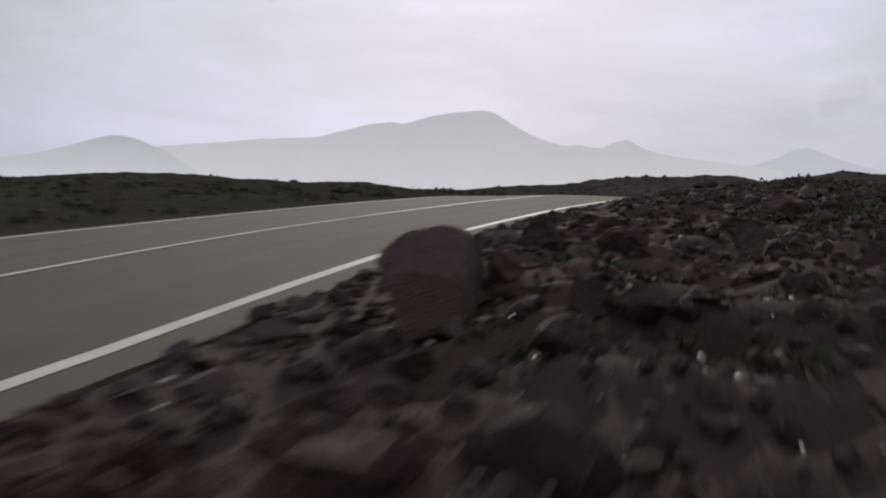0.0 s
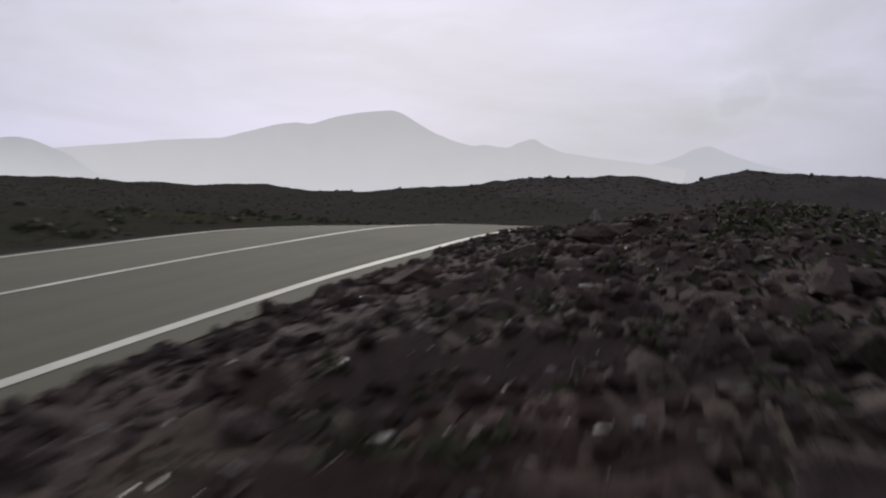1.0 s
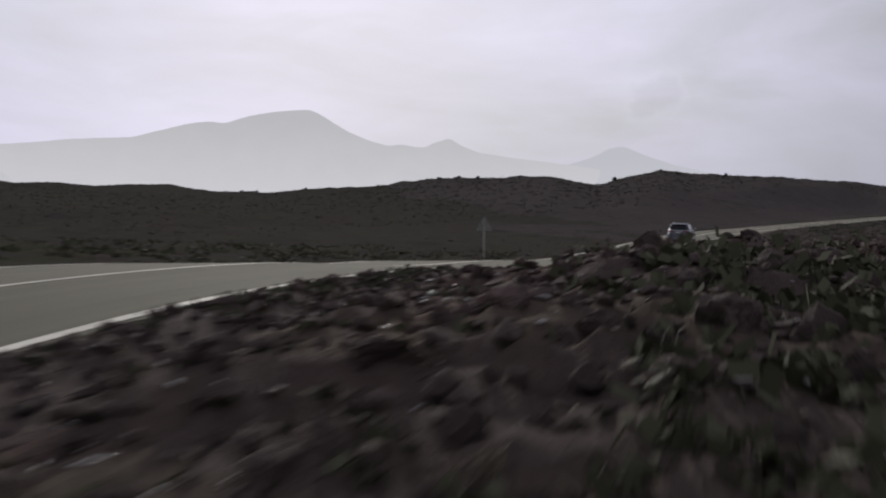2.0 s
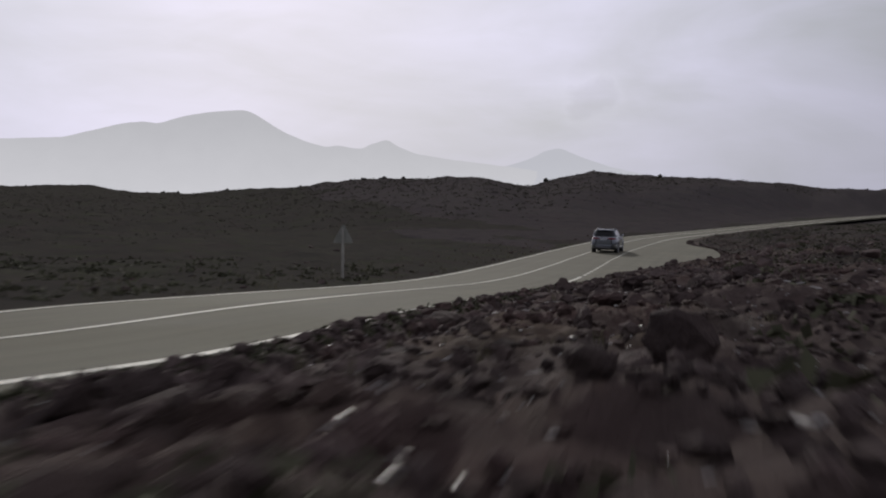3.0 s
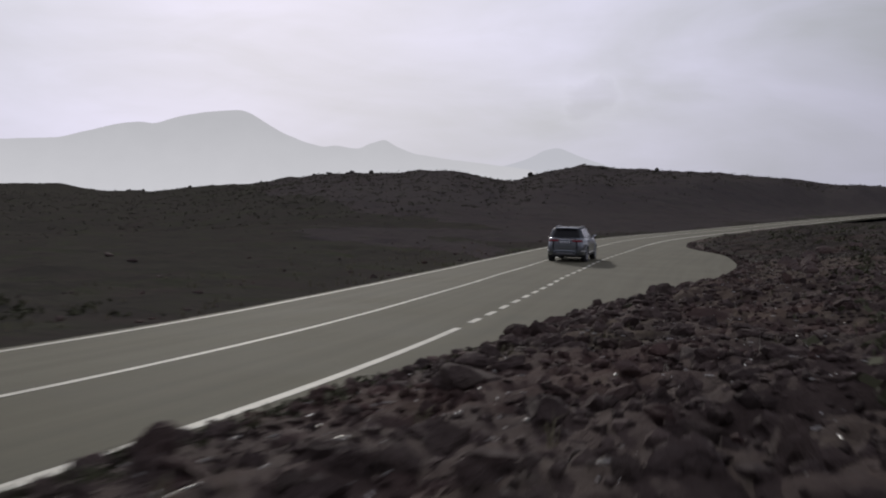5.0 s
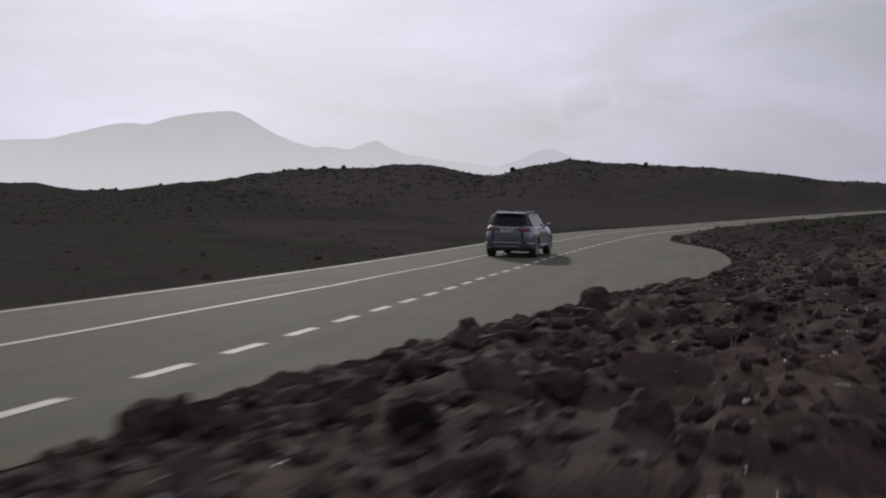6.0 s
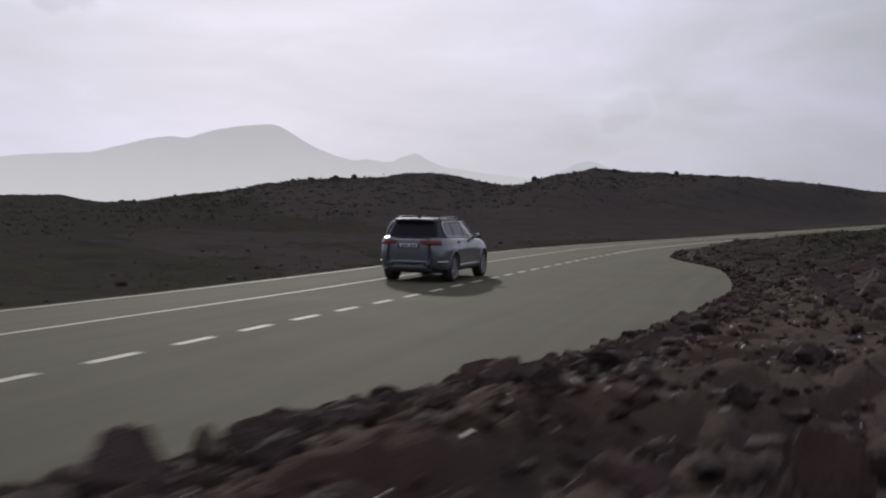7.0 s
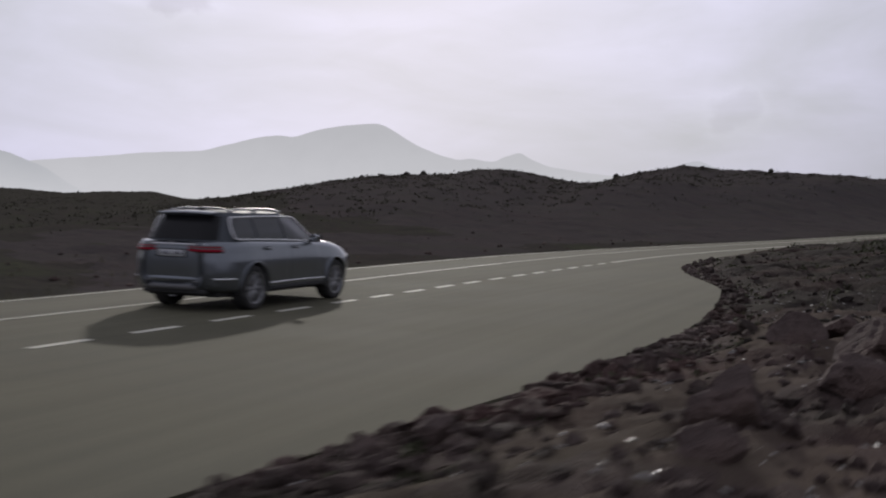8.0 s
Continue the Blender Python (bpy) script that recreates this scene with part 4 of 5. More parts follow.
        part("tail_pipe", moved(bv, pose(-1.11, s * 0.56, 0.50, 0, 0, s * -14)), bf, BLACK, car)
        bv, bf = boxy((0.02, 0.26, 0.02), 0.006, 1)
        part("pipe_trim", moved(bv, pose(-1.138, s * 0.56, 0.545, 0, 0, s * -14)), bf, SILVER, car)
        # head lamps
        hv, hf = boxy((0.30, 0.34, 0.09), 0.03, 2)
        part("head_lamp", moved(hv, pose(3.80, s * 0.70, 0.83, 0, -8, s * -30)), hf, GLASS, car)
    # tail: window, spoiler, strip, badge, plate, diffuser
    zs, rows = np.linspace(1.262, 1.668, 9), []
    for z in zs:
        r, fr, h = cab(z)
        half = h * 0.958
        for y in half * np.sin(np.linspace(-math.pi / 2, math.pi / 2, 31)):
            bow = (abs(y) / (0.96 * h)) ** (2 / 0.34)
            rows.append(((fr + r) / 2 - (1 - bow) ** 0.15 * (fr - r) / 2 - 0.012, y, z))
    part("rear_window", rows, grid_faces(9, 31), REAR_GLASS, car, "dark rear window")
    rows = []
    for x, z, k in ((-0.50, 1.742, 0.93), (-0.68, 1.738, 0.96), (-0.83, 1.718, 0.99), (-0.84, 1.692, 0.99), (-0.68, 1.672, 0.96)):
        for y in np.linspace(-0.57, 0.57, 13):
            rows.append((x + 0.05 * (abs(y) / 0.6) ** 3, y * k, z + 0.018 * (1 - (y / 0.6) ** 2)))
    part("roof_spoiler", rows, grid_faces(5, 13)[:, ::-1], CAR_PAINT, car)
    bv, bf = boxy((0.03, 0.12, 0.012), 0.004, 1)
    part("brake_light", moved(bv, pose(-0.832, 0, 1.722)), bf, LAMP_DARK, car)
    v, f = tube([(-1.168 + 0.05 * (y / 0.6) ** 4, y, 1.185) for y in np.linspace(-0.66, 0.66, 17)], 0.011, 6)
    part("tailgate_strip", v, f, CHROME, car, "chrome strip across the tailgate")
    rows = []
    for z in np.linspace(0.62, 1.20, 8):
        for y in np.linspace(-0.55, 0.55, 13):
            rows.append((-1.153 - (0.005 + 0.014 * math.sin((z - 0.62) / 0.55 * math.pi)) * (1 - (abs(y) / 0.55) ** 6), y, z))
    part("tailgate", rows, grid_faces(8, 13), CAR_PAINT, car)
    v, f = lathe([(0.0, 0.0), (0.035, 0.0), (0.042, 0.008), (0.042, 0.02)], 24)
    part("badge", moved(v, pose(-1.16, 0, 1.21, 0, 0, 90)), f, SILVER, car)
    bv, bf = boxy((0.02, 0.16, 0.025), 0.004, 1)
    part("model_badge", moved(bv, pose(-1.155, 0.47, 1.206)), bf, SILVER, car)
    bv, bf = boxy((0.012, 0.62, 0.15), 0.004, 1)
    part("plate_recess", moved(bv, pose(-1.172, 0, 1.025)), bf, BLACK, car)
    bv, bf = boxy((0.010, 0.52, 0.11), 0.003, 1)
    plate = part("number_plate", moved(bv, pose(-1.181, 0, 1.025)), bf, PLATE, car, "pale number plate with dark bars")
    for y in (-0.18, -0.09, 0.06, 0.15):
        bv, bf = boxy((0.004, 0.055, 0.06), 0.0)
        part("plate_bar", moved(bv, pose(-1.187, y, 1.025)), bf, PLATE_BAR, plate)
    rows = []
    for z, dx in ((0.385, 0.02), (0.40, -0.012), (0.44, -0.028), (0.475, -0.022), (0.49, 0.0)):
        for y in np.linspace(-0.58, 0.58, 17):
            rows.append((-1.15 + dx + 0.06 * (abs(y) / 0.58) ** 5, y, z))
    part("bumper_skid", rows, grid_faces(5, 17), SKID, car, "matt grey skid plate on the bumper")
    rows = []
    for z, dx in ((0.52, -0.004), (0.56, -0.03), (0.60, -0.034), (0.625, -0.004)):
        for y in np.linspace(-0.64, 0.64, 17):
            rows.append((-1.15 + dx + 0.07 * (abs(y) / 0.64) ** 4, y, z))
    part("bumper_ledge", rows, grid_faces(4, 17), CAR_PAINT, car)
    bv, bf = boxy((0.12, 1.30, 0.09), 0.03)
    part("bumper_valance", moved(bv, pose(-1.05, 0, 0.365)), bf, BLACK, car)
    v = [(-0.36, 0.025, 1.758), (-0.36, -0.025, 1.758), (-0.12, 0.02, 1.765), (-0.12, -0.02, 1.765), (-0.345, 0.006, 1.825), (-0.345, -0.006, 1.825), (-0.26, 0.006, 1.82), (-0.26, -0.006, 1.82)]
    part("roof_antenna", v, [(0, 1, 5, 4), (0, 4, 6, 2), (1, 3, 7, 5), (4, 5, 7, 6), (2, 6, 7, 3)], BLACK, car, "black shark-fin antenna", False)
    # windscreen
    zs, rows = np.linspace(1.16, 1.66, 9), []
    for z in zs:
        r, fr, h = cab(z)
        for y in np.linspace(-h * 0.82, h * 0.82, 13):
            rows.append((fr + 0.012 - 0.05 * (abs(y) / h) ** 4, y, z))
    part("windscreen", rows, grid_faces(9, 13)[:, ::-1], GLASS, car)


build_car()


# ---- warning sign, seen from behind ----
ZINC = noisy("galvanised_steel", (0.16, 0.165, 0.14), (0.24, 0.24, 0.21), [(3, 4), (30, 3)], (0.7, 0.85))
POST = noisy("weathered_post", (0.22, 0.215, 0.19), (0.34, 0.33, 0.29), [(3, 4), (30, 3)], (0.7, 0.85))


def build_sign():
    sign = new("road_sign")
    tagged(sign, "back of a triangular grey warning sign on a steel post", "road sign")
    sign.matrix_basis = pose(9.19, 64.03, 0.20, 0, 0, 74)
    v, f = boxy((0.06, 0.09, 2.1), 0.012)
    part("post", moved(v, pose(0, 0, 1.0)), f, POST, sign, "steel post", False)
    tri = [(-0.41, 1.48), (0.41, 1.48), (0.0, 2.23)]
    pts = []
    for k in range(3):
        a, b, c = Vector(tri[k - 1]), Vector(tri[k]), Vector(tri[(k + 1) % 3])
        p, q = b + (a - b).normalized() * 0.08, b + (c - b).normalized() * 0.08
        for w in (0, 0.33, 0.66, 1):
            pts.append(p.lerp(b, w * 0.6).lerp(b.lerp(q, 0.4 + w * 0.6), w))
    n = len(pts)
    v = [(0.04, p[0], p[1]) for p in pts] + [(0.065, p[0], p[1]) for p in pts]
    f = [tuple(range(n))[::-1], tuple(range(n, 2 * n))] + [(i, (i + 1) % n, n + (i + 1) % n, n + i) for i in range(n)]
    part("panel", v, f, ZINC, sign, "bare grey back of a triangular panel", False)
    for z in (1.62, 1.86):
        v, f = boxy((0.03, 0.34 if z < 1.9 else 0.2, 0.04), 0.006, 1)
        part("bracket", moved(v, pose(0.03, 0, z)), f, ZINC, sign, "", False)


build_sign()


# ---- loose lava, boulders, shrubs and dry grass ----
ROCK = lava("lava_rock", (0.043, 0.0323, 0.0303), (0.102, 0.078, 0.070), RUST, MOSS, (0.8, 1.0), 0.05, island=0.38, coarse=8.0, relief=0.055, fine=46.0)
STONE = lava("lava_stone", (0.043, 0.0323, 0.0303), (0.102, 0.078, 0.070), RUST, MOSS, (0.8, 1.0), 0.05, coarse=8.0, relief=0.055, fine=46.0, loose=0.18)
# Pale stone; its light colour also stands for low-sun glints on the rocks.
PALE = noisy("pale_glint_stone", (0.12, 0.11, 0.10), (0.36, 0.34, 0.31), [(3, 3), (30, 3)], (0.35, 0.6), 0.5, 40, 0.01, island=0.9, spec=0.5)
SHRUB = noisy("shrub_leaves", (0.042, 0.043, 0.027), (0.090, 0.090, 0.055), [(0.12, 3), (5, 4)], (0.75, 1.0), island=0.4, spec=0.1)
BROOM = noisy("hill_shrub_leaves", (0.056, 0.052, 0.040), (0.090, 0.084, 0.062), [(0.12, 3), (5, 4)], (0.8, 1.0), island=0.25, spec=0.05)
STALK = noisy("bleached_stalk", (0.10, 0.09, 0.07), (0.26, 0.24, 0.19), [(0.5, 3), (8, 3)], (0.6, 0.8), island=0.6, spec=0.3)
STRAW = noisy("dry_grass", (0.06, 0.055, 0.035), (0.20, 0.18, 0.12), [(0.5, 3), (8, 3)], (0.8, 0.95), island=0.6)


def ball(level):
    bm = bmesh.new()
    bmesh.ops.create_icosphere(bm, subdivisions=level, radius=1)
    bm.verts.index_update()
    v = np.array([x.co for x in bm.verts])
    f = np.array([[x.index for x in q.verts] for q in bm.faces])
    bm.free()
    return v, f


BALLS = {k: ball(k + 1) for k in (0, 1, 2, 3)}


def chipped(rng, level, cuts, jag, crag=1.1, low=0.66, high=1.32):
    """A broken stone about one metre in radius: a ball cut by flat faces and roughened."""
    v = BALLS[level][0].copy()
    for _ in range(cuts):
        n = rng.normal(size=3)
        n /= np.linalg.norm(n)
        h = v @ n - rng.uniform(0.32, 0.80)
        v -= np.where(h > 0, h, 0)[:, None] * n
    a, b, c = rng.uniform(0, 50, 3)
    rough = fractal(v[:, 0] + a, v[:, 1] + 0.8 * v[:, 2] + b, 0.75, 3, 17, 0.6) + fractal(v[:, 2] + c, v[:, 0] - 0.7 * v[:, 1] + b, 0.6, 3, 19, 0.6)
    knobs = fractal(v[:, 0] * 1.3 + c, v[:, 1] - 1.1 * v[:, 2] + a, 0.34, 2, 23, 0.6) - 0.5
    return v * np.clip(1 + crag * (0.35 - np.abs(rough - 1.0) + 0.36 * knobs) + rng.uniform(-jag, jag, len(v)), low, high)[:, None]


def turned(rng, v, size, squash=0.75):
    a = rng.uniform(0, 2 * math.pi)
    v = v * np.array([rng.uniform(0.7, 1.3), rng.uniform(0.6, 1.1), squash * rng.uniform(0.6, 1.25)]) * size
    c, s = math.cos(a), math.sin(a)
    return np.stack([c * v[:, 0] - s * v[:, 1], s * v[:, 0] + c * v[:, 1], v[:, 2]], -1)


def spot(s, d):
    """Plan points and ground heights at distances s along and offsets d of the road."""
    p, z, w = at(s)
    x, y = p[:, 0] - w[:, 1] * d, p[:, 1] + w[:, 0] * d
    return x, y, verge_height(s, d, x, y)


def right_of(s, o):
    return RIGHT_LINE - shoulder(s) - o


def scatter(name, rng, s, d, sizes, mat, label, category, level=1, cuts=5, jag=0.10, squash=0.75, sink=0.25, kinds=24, long=1.0):
    """Many loose pieces in one mesh, lying on the verge."""
    x, y, z = spot(s, d)
    shapes = [chipped(rng, level, cuts, jag) for _ in range(kinds)]
    f0 = BALLS[level][1]
    vs, fs, base = [], [], 0
    for k in range(len(s)):
        v = turned(rng, shapes[k % kinds] * [long, 1 / long, 1], sizes[k], squash)
        vs.append(v + [x[k], y[k], z[k] + sizes[k] * (0.5 - sink) * squash])
        fs.append(f0 + base)
        base += len(v)
    ob = mesh_object(name, np.concatenate(vs), np.concatenate(fs), mat, False)
    return tagged(ob, label, category, kind="stuff")


def build_stones(rng, s, d, sizes):
    """Loose blocks that can be told apart, each an object of its own lying on the verge."""
    x, y, z = spot(s, d)
    shapes = []
    for k in range(30):
        me = bpy.data.meshes.new("lava_stone")
        me.from_pydata([tuple(v) for v in chipped(rng, 2, 8, 0.05)], [], [tuple(map(int, f)) for f in BALLS[2][1]])
        me.materials.append(STONE)
        shapes.append(me)
    for k in range(len(s)):
        ob = new("lava_stone", shapes[k % 30])
        ob.parent = VERGE
        stretch = sizes[k] * np.array([rng.uniform(0.7, 1.3), rng.uniform(0.6, 1.1), rng.uniform(0.45, 0.95)])
        ob.matrix_basis = pose(x[k], y[k], z[k] + sizes[k] * 0.2, rng.uniform(-20, 20), rng.uniform(-20, 20), rng.uniform(0, 360)) @ Matrix.Diagonal((*stretch, 1))


rng = np.random.default_rng(7)
n = 8200
s = rng.uniform(-24, 138, n)
o = 0.05 + 13.5 * rng.uniform(0, 1, n) ** 1.5
size = np.clip(rng.lognormal(math.log(0.085), 0.55, n), 0.04, 0.34)
size = np.where((o > 2.2) & (o < 6.8), np.minimum(size, 0.21), size)
size = np.where(o < 0.5, np.minimum(size, 0.12), size)
sparse = ((s > 89) & (o > 0.6)) | (o > 7)
size = np.where(sparse, np.minimum(size * 0.7, 0.11), size)
gone = sparse & (rng.uniform(0, 1, n) < np.where(o > 7, 0.7, np.where(s > 112, 0.93, 0.85)))
s, o, size = s[~gone], o[~gone], size[~gone]
low = (s > 10) & (s < 28) & (o < 3.2)
size = np.where(low, np.minimum(size, 0.09), size)
big = size > 0.13
dark = (o > 8.5) | ((s > 106) & (o > 1.2))
big, small = big & ~dark, ~big & ~dark
named = np.where(big & (o > 0.3) & (o < 6.5) & (s > 36) & (s < 112))[0][:300]
big[named] = False
build_stones(rng, s[named], right_of(s[named], o[named]), size[named])
scatter("lava_rubble", rng, s[big], right_of(s[big], o[big]), size[big], ROCK, "loose jagged dark brown lava blocks", "rubble", level=2, cuts=8, jag=0.04, kinds=40)
scatter("lava_rubble", rng, s[dark], right_of(s[dark], o[dark]), size[dark], BASALT, "scattered black basalt stones on the lava field", "rubble", cuts=6, jag=0.08, kinds=40)
scatter("lava_rubble", rng, s[small], right_of(s[small], o[small]), size[small], ROCK, "loose jagged dark brown lava stones", "rubble", cuts=6, jag=0.08, kinds=40)
n = 19000
s = rng.uniform(-22, 132, n)
o = -0.05 + 11.0 * rng.uniform(0, 1, n) ** 1.3
dark = (o > 8.5) | ((s > 106) & (o > 1.2))
size = np.clip(rng.lognormal(math.log(0.045), 0.35, n), 0.02, 0.10)
left = (s < 108) | (o < 0.5) | (rng.uniform(0, 1, n) < 0.15)
s, o, size, dark = s[left], o[left], size[left], dark[left]
for k, stone in ((~dark, ROCK), (dark, BASALT)):
    scatter("lava_gravel", rng, s[k], right_of(s[k], o[k]), size[k], stone, "fine broken lava between the stones", "gravel", level=0, cuts=3, jag=0.15)
n = 850
s = 72 + 40 * rng.uniform(0, 1, n) ** 1.5
o = rng.normal(0.7, 0.4, n).clip(0.15, 1.8)
size = np.clip(rng.lognormal(math.log(0.10), 0.5, n), 0.05, 0.24) * np.where(s > 96, 0.75, 1)
scatter("lava_rubble", rng, s, right_of(s, o), size, ROCK, "ridge of broken lava stones along the lay-by", "rubble", level=2, cuts=8, jag=0.04, sink=0.2)
n = 5200
s, o = rng.uniform(-22, 120, n), 0.25 + 11 * rng.uniform(0, 1, n) ** 1.3
scatter("pale_chips", rng, s, right_of(s, o), np.clip(rng.lognormal(math.log(0.019), 0.42, n), 0.009, 0.030), PALE, "pale stone chips, also painted sun glints, among the lava", "stones", level=0, squash=0.45, sink=-0.9, long=2.0)
n = 4200
s, o = rng.uniform(-14, 118, n), rng.uniform(2.2, 10.5, n)
scatter("pale_chips", rng, s, right_of(s, o), np.clip(rng.lognormal(math.log(0.014), 0.45, n), 0.006, 0.026), PALE, "pale stone chips, also painted sun glints, among the lava", "stones", level=0, squash=0.5, sink=-0.9, long=2.2)
n = 420
s, o = rng.uniform(-15, 100, n), rng.uniform(0.4, 5.5, n)
scatter("pale_chips", rng, s, right_of(s, o), rng.uniform(0.018, 0.036, n), PALE, "larger pale stone chips lying on the lava", "stones", level=0, squash=0.5, sink=-0.6, long=1.5)
n = 7000
s, o = rng.uniform(-16, 86, n), rng.uniform(2.5, 9.5, n)
scatter("lava_gravel", rng, s, right_of(s, o), np.clip(rng.lognormal(math.log(0.05), 0.4, n), 0.02, 0.11), ROCK, "fine broken lava between the stones", "gravel", level=0, cuts=3, jag=0.18)
n = 260
s, o = rng.uniform(-20, 160, n), 0.4 + 14 * rng.uniform(0, 1, n) ** 1.6
scatter("lava_rubble", rng, s, LEFT_EDGE + 0.3 + o, np.clip(rng.lognormal(math.log(0.07), 0.4, n), 0.04, 0.16), ROCK, "scattered dark lava stones beside the road", "rubble")


def build_boulder(x, y, radius, squash, sink, level=3, crag=0.6, cuts=10):
    v = chipped(rng, level, cuts, 0.02, crag, 0.74, 1.12)
    w = v + 0.10 * np.stack([fractal(v[:, 1] * 3 + x, v[:, 2] * 3 + y, 0.7, 3, 91) - 0.5] * 3, -1) * v * 2
    w = turned(rng, w, radius, squash) if cuts > 6 else w * radius * np.array([1.05, 0.95, squash])
    s_, d_ = nearest(np.array([x]), np.array([y]))
    z = float(verge_height(s_, d_, np.array([x]), np.array([y]))[0])
    ob = mesh_object("boulder", w, BALLS[level][1], ROCK, False)
    ob.matrix_basis = pose(x, y, z + radius * squash * (0.75 - sink))
    tagged(ob, "jagged dark brown lava boulder on the verge", "boulder", "boulders on the verge")


build_boulder(2.82, -9.0, 0.58, 1.05, 0.82, 3, 1.0, 4)
build_boulder(2.72, -10.9, 0.30, 0.9, 0.45, 3, 0.6, 3)
START_SIDE = [(7.5, 4.4, 0.3, 0.8, 0.5), (6.2, -1.0, 0.3, 0.8, 0.3), (8.2, 7.2, 0.3, 0.7, 0.5), (12.9, 24.0, 0.2, 0.8, 0.5), (16.4, 40.4, 0.36, 0.8, 0.3), (22.3, 55.4, 0.5, 0.8, 0.3), (6.25, -1.8, 0.36, 1.0, 0.2), (5.25, -5.9, 0.24, 0.7, 0.2), (6.05, 9.0, 0.32, 0.7, 0.3), (17.2, 47.6, 0.30, 0.7, 0.4)]
LAYBY_SIDE = [(27.9, 84.9, 0.36, 0.8, 0.6), (33.4, 88.6, 0.3, 0.8, 0.4), (34.4, 93.0, 0.34, 0.9, 0.3), (36.9, 99.9, 0.36, 0.8, 0.4), (38.9, 103.2, 0.42, 0.8, 0.4), (30.4, 88.8, 0.3, 0.8, 0.3),
              (36.4, 96.6, 0.4, 0.8, 0.3), (41.5, 108.0, 0.45, 0.7, 0.4), (34.1, 91.9, 0.22, 0.8, 0.9), (35.8, 95.1, 0.38, 0.8, 0.5), (36.3, 99.2, 0.36, 0.8, 0.5), (27.3, 80.5, 0.15, 0.7, 0.6),
              (31.0, 84.9, 0.28, 0.8, 0.6)]
for x, y, r, q, k in START_SIDE:
    build_boulder(x, y, r, q, k)
for x, y, r, q, k in LAYBY_SIDE:
    build_boulder(x, y, 0.85 * r, q, k, 3, 0.75, 3)
for a, b, r in ((82.4, 0.7, 0.30), (84.2, 0.8, 0.34), (86.0, 0.7, 0.26), (90.5, 0.8, 0.22), (95.5, 0.9, 0.22), (99.5, 0.9, 0.20), (104.5, 0.9, 0.2)):
    px, py, _ = spot(np.array([a]), right_of(np.array([a]), b))
    build_boulder(float(px[0]), float(py[0]), r, 0.85, 0.45)
for k in range(46):
    a = rng.uniform(-20, 135)
    b = rng.uniform(6.8, 16)
    if 4 < a < 36:
        continue
    px, py, _ = spot(np.array([a]), right_of(np.array([a]), b))
    build_boulder(float(px[0]), float(py[0]), rng.uniform(0.25, 0.55) * (0.7 if a > 88 else 1), rng.uniform(0.6, 0.9), 0.4, 2)


def tufts(name, rng, s, d, tall, blades, mat, label, category, width=0.005, bow=0.9):
    """Tufts of thin bent blades."""
    x, y, z = spot(s, d)
    vs, fs = [], []
    for k in range(len(s)):
        for _ in range(blades):
            a, lean = rng.uniform(0, 2 * math.pi), rng.uniform(0.1, bow)
            h = tall[k] * rng.uniform(0.5, 1.1)
            p = np.array([x[k], y[k], z[k] - 0.02]) + rng.normal(0, 0.03, 3) * [1, 1, 0]
            w = np.array([-math.sin(a), math.cos(a), 0]) * width
            out = np.array([math.cos(a), math.sin(a), 0])
            m = p + out * h * lean * 0.35 + [0, 0, h * 0.65]
            t = p + out * h * lean + [0, 0, h * (1 - 0.3 * lean)]
            b = len(vs)
            vs += [p - w, p + w, m + w * 0.8, m - w * 0.8, t]
            fs += [(b, b + 1, b + 2), (b, b + 2, b + 3), (b + 3, b + 2, b + 4)]
    ob = mesh_object(name, np.array(vs), np.array(fs), mat, False)
    return tagged(ob, label, category, kind="stuff")


rng = np.random.default_rng(31)
n = 620
s, o = rng.uniform(-22, 125, n), 0.4 + 12 * rng.uniform(0, 1, n)
tufts("dry_grass", rng, s, right_of(s, o), rng.uniform(0.08, 0.26, n), 11, STRAW, "sparse dry straw-coloured grass between the stones", "grass")
n = 260
s, o = rng.uniform(-6, 112, n), 2.6 + 7.5 * rng.uniform(0, 1, n)
tufts("dry_stalks", rng, s, right_of(s, o), rng.uniform(0.10, 0.30, n), 4, STALK, "bleached dry stalks standing among the lava stones", "dry plants", 0.004, 0.7)
n = 420
s, o = rng.uniform(-20, 120, n), 0.2 + 6 * rng.uniform(0, 1, n) ** 1.5
tufts("dry_grass", rng, s, LEFT_EDGE + 0.3 + o, rng.uniform(0.1, 0.3, n), 11, STRAW, "dry grass tufts along the road's edge", "grass")


def shrubs(name, rng, x, y, sizes, label, per=34, ground=height, mat=SHRUB):
    """Low shrubs: clumps of many small leaf-like flakes with gaps between them."""
    s_, d_ = nearest(x, y)
    z = ground(x, y, s_, d_)
    count = len(x) * per
    c = rng.normal(0, 0.42, (count, 3)) * [1, 1, 0.6]
    c[:, 2] = np.abs(c[:, 2])
    r = np.repeat(sizes, per)[:, None]
    c = c * r + np.repeat(np.stack([x, y, z - 0.05], -1), per, 0)
    e1 = rng.normal(0, 1, (count, 3))
    e2 = rng.normal(0, 1, (count, 3))
    e1 *= 0.24 * r / np.linalg.norm(e1, axis=1)[:, None]
    e2 *= 0.20 * r / np.linalg.norm(e2, axis=1)[:, None]
    v = np.stack([c - e1, c + e2, c + e1, c - e2], 1).reshape(-1, 3)
    f = np.arange(count * 4).reshape(-1, 4)
    ob = mesh_object(name, v, f, mat, False)
    return tagged(ob, label, "shrubs", kind="stuff")


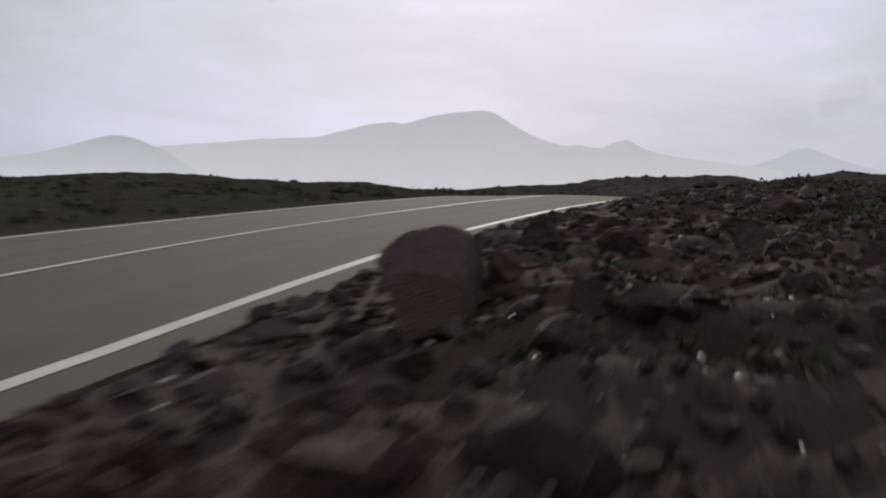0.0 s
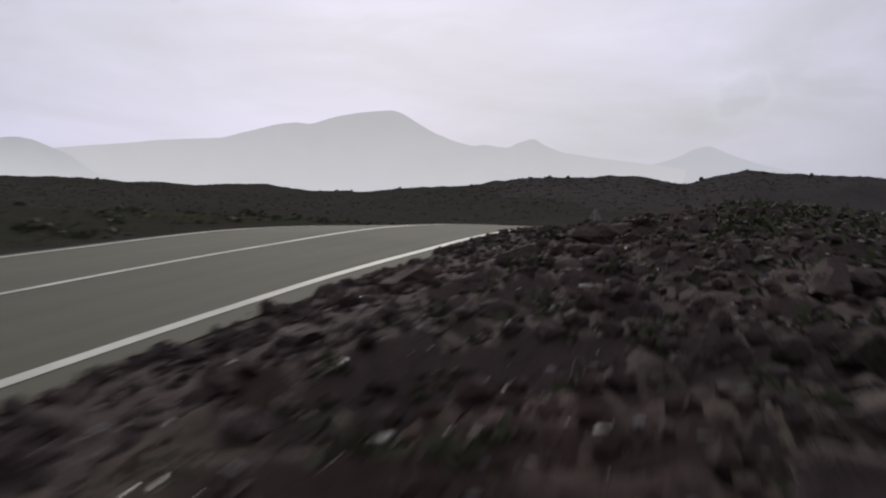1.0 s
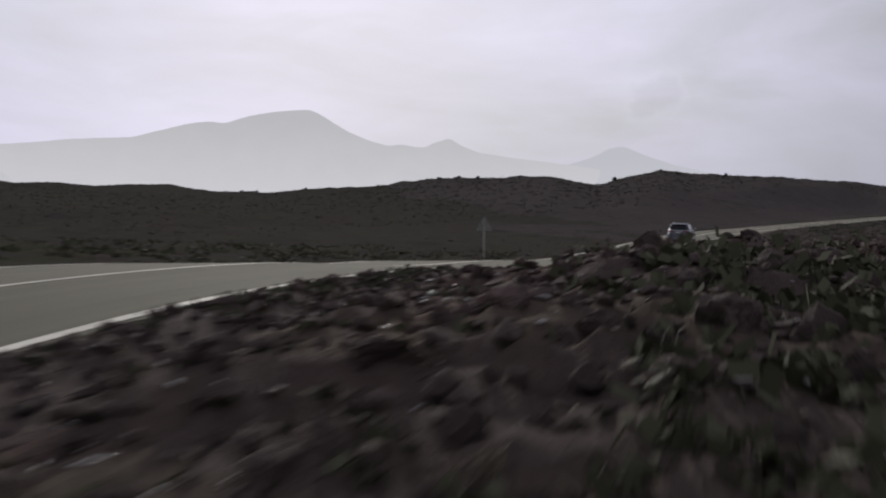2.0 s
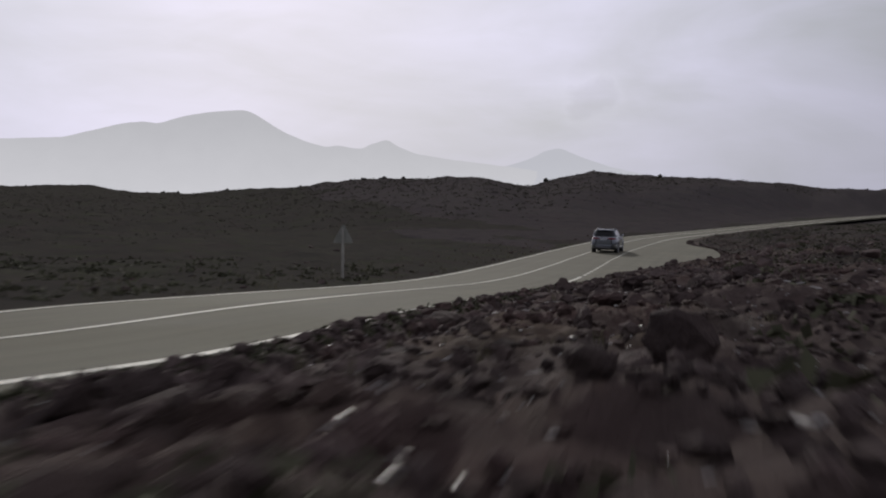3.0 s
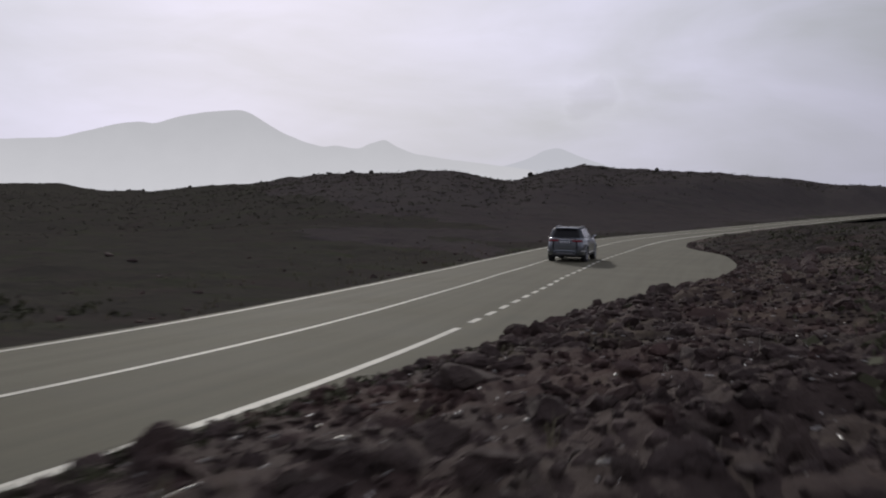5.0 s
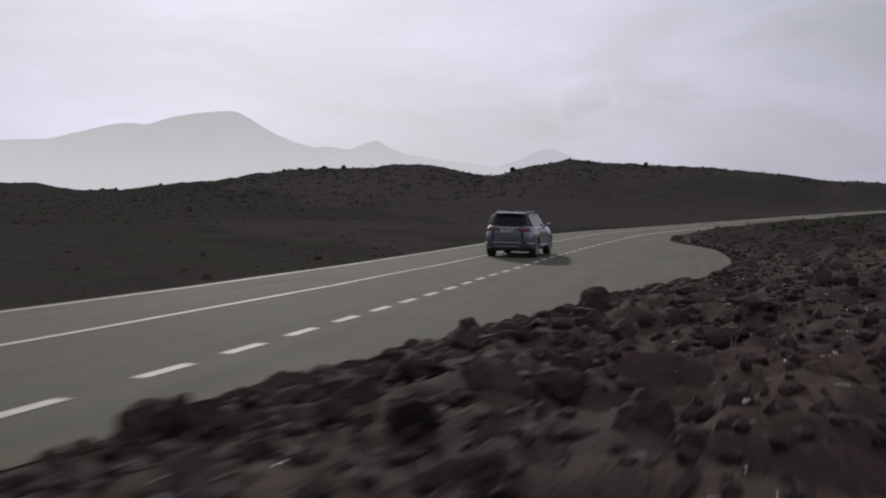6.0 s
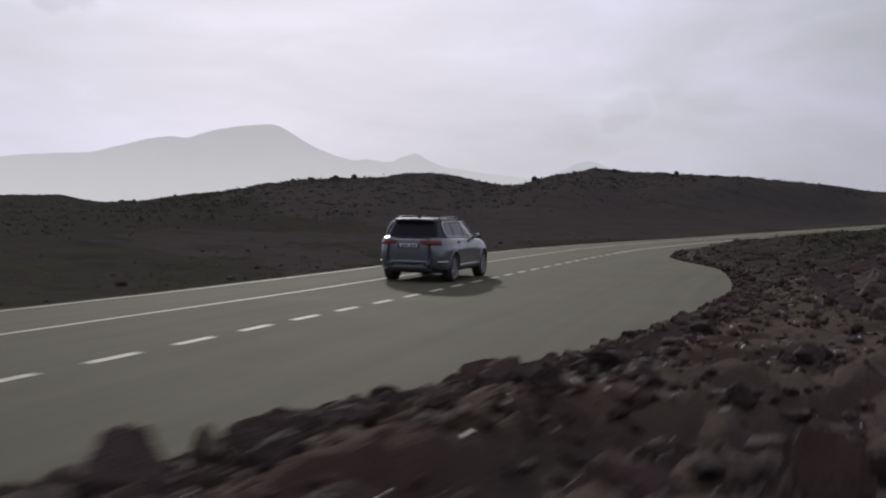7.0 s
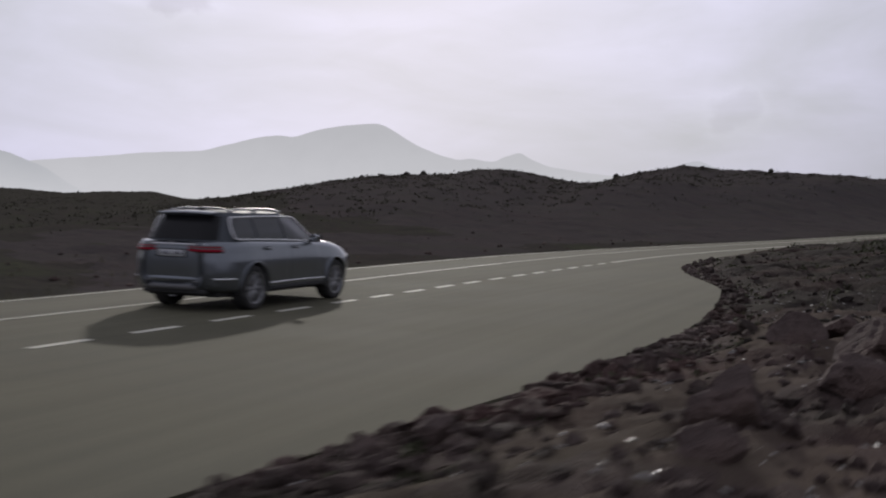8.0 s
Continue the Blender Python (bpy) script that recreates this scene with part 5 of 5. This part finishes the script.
n = 13000
az, t = np.radians(rng.uniform(58, 130, n)), rng.uniform(0.03, 0.99, n) ** 0.6
R = np.interp(np.degrees(az), RIDGE_AZ, RIDGE_R) * t
x, y = HUB[0] + R * np.cos(az), HUB[1] + R * np.sin(az)
s_, d_ = nearest(x, y)
keep = np.abs(d_) > 24
shrubs("hillside_shrubs", rng, x[keep], y[keep], (rng.uniform(0.2, 0.65, n) * np.interp(R, [20, 200], [0.5, 1.1]))[keep], "low brownish olive shrubs over the hillside", 9, mat=BROOM)
n = 2600
s, o = rng.uniform(-22, 75, n), 0.8 + 48 * rng.uniform(0, 1, n) ** 1.2
d = LEFT_EDGE + 0.3 + o
p, z, w = at(s)
shrubs("verge_shrubs", rng, p[:, 0] - w[:, 1] * d, p[:, 1] + w[:, 0] * d, rng.uniform(0.12, 0.40, n), "low olive shrubs on the flat beside the road", 20, lambda x, y, s_, d_: verge_height(s_, d_, x, y))
n = 3000
s = rng.uniform(-14, 190, n)
d = RIGHT_LINE - shoulder(s) - 5.5 - 30 * rng.uniform(0, 1, n) ** 1.3
p, z, w = at(s)
shrubs("verge_shrubs", rng, p[:, 0] - w[:, 1] * d, p[:, 1] + w[:, 0] * d, rng.uniform(0.15, 0.42, n), "low dark shrubs on the lava field", 22, lambda x, y, s_, d_: verge_height(s_, d_, x, y))
n = 1900
s, o = rng.uniform(-12, 27, n), 1.8 + 11 * rng.uniform(0, 1, n)
d = right_of(s, o)
p, z, w = at(s)
shrubs("verge_shrubs", rng, p[:, 0] - w[:, 1] * d, p[:, 1] + w[:, 0] * d, rng.uniform(0.08, 0.26, n), "low olive shrubs rooted between the lava blocks", 26, lambda x, y, s_, d_: verge_height(s_, d_, x, y))
n = 360
s, o = rng.uniform(112, 168, n), 0.15 + 7 * rng.uniform(0, 1, n) ** 1.3
d = right_of(s, o)
p, z, w = at(s)
shrubs("verge_shrubs", rng, p[:, 0] - w[:, 1] * d, p[:, 1] + w[:, 0] * d, rng.uniform(0.10, 0.26, n), "low olive growth on the tongue of lava", 20, lambda x, y, s_, d_: verge_height(s_, d_, x, y))
n = 420
s, o = rng.uniform(13, 25, n), rng.uniform(4.4, 10.5, n)
d = right_of(s, o)
p, z, w = at(s)
shrubs("verge_shrubs", rng, p[:, 0] - w[:, 1] * d, p[:, 1] + w[:, 0] * d, rng.uniform(0.16, 0.36, n), "bushy dark olive shrubs on the lava bank", 40, lambda x, y, s_, d_: verge_height(s_, d_, x, y))
n = 1700
s = np.concatenate([rng.uniform(20, 66, n - 750), rng.uniform(-10, 100, 350), rng.uniform(70, 108, 400)])
o = rng.normal(0.16, 0.18, n).clip(-0.16, 0.6)
o[-400:] = rng.uniform(0.15, 1.6, 400)
d = right_of(s, o)
p, z, w = at(s)
shrubs("edge_weeds", rng, p[:, 0] - w[:, 1] * d, p[:, 1] + w[:, 0] * d, rng.uniform(0.07, 0.20, n), "low dark green weeds along the road's edge", 26, lambda x, y, s_, d_: verge_height(s_, d_, x, y))


# broken blocks standing out along the crest of the hill
n = 130
az = np.radians(rng.uniform(56, 118, n))
R = np.interp(np.degrees(az), RIDGE_AZ, RIDGE_R) * np.where(rng.uniform(0, 1, n) < 0.85, rng.uniform(0.94, 1.01, n), rng.uniform(0.45, 0.94, n))
x, y = HUB[0] + R * np.cos(az), HUB[1] + R * np.sin(az)
s_, d_ = nearest(x, y)
keep = np.abs(d_) > 20
x, y, s_, d_ = x[keep], y[keep], s_[keep], d_[keep]
z = height(x, y, s_, d_)
shapes = [chipped(rng, 1, 6, 0.08) for _ in range(30)]
size = np.clip(rng.lognormal(math.log(0.33), 0.5, len(x)), 0.18, 0.85)
vs = np.concatenate([turned(rng, shapes[k % 30], size[k], 0.7) + [x[k], y[k], z[k] + 0.1 * size[k]] for k in range(len(x))])
fs = np.concatenate([BALLS[1][1] + k * len(BALLS[1][0]) for k in range(len(x))])
tagged(mesh_object("crest_rocks", vs, fs, SCRUB, False), "dark lava blocks along the crest of the hill", "rocks", kind="stuff")
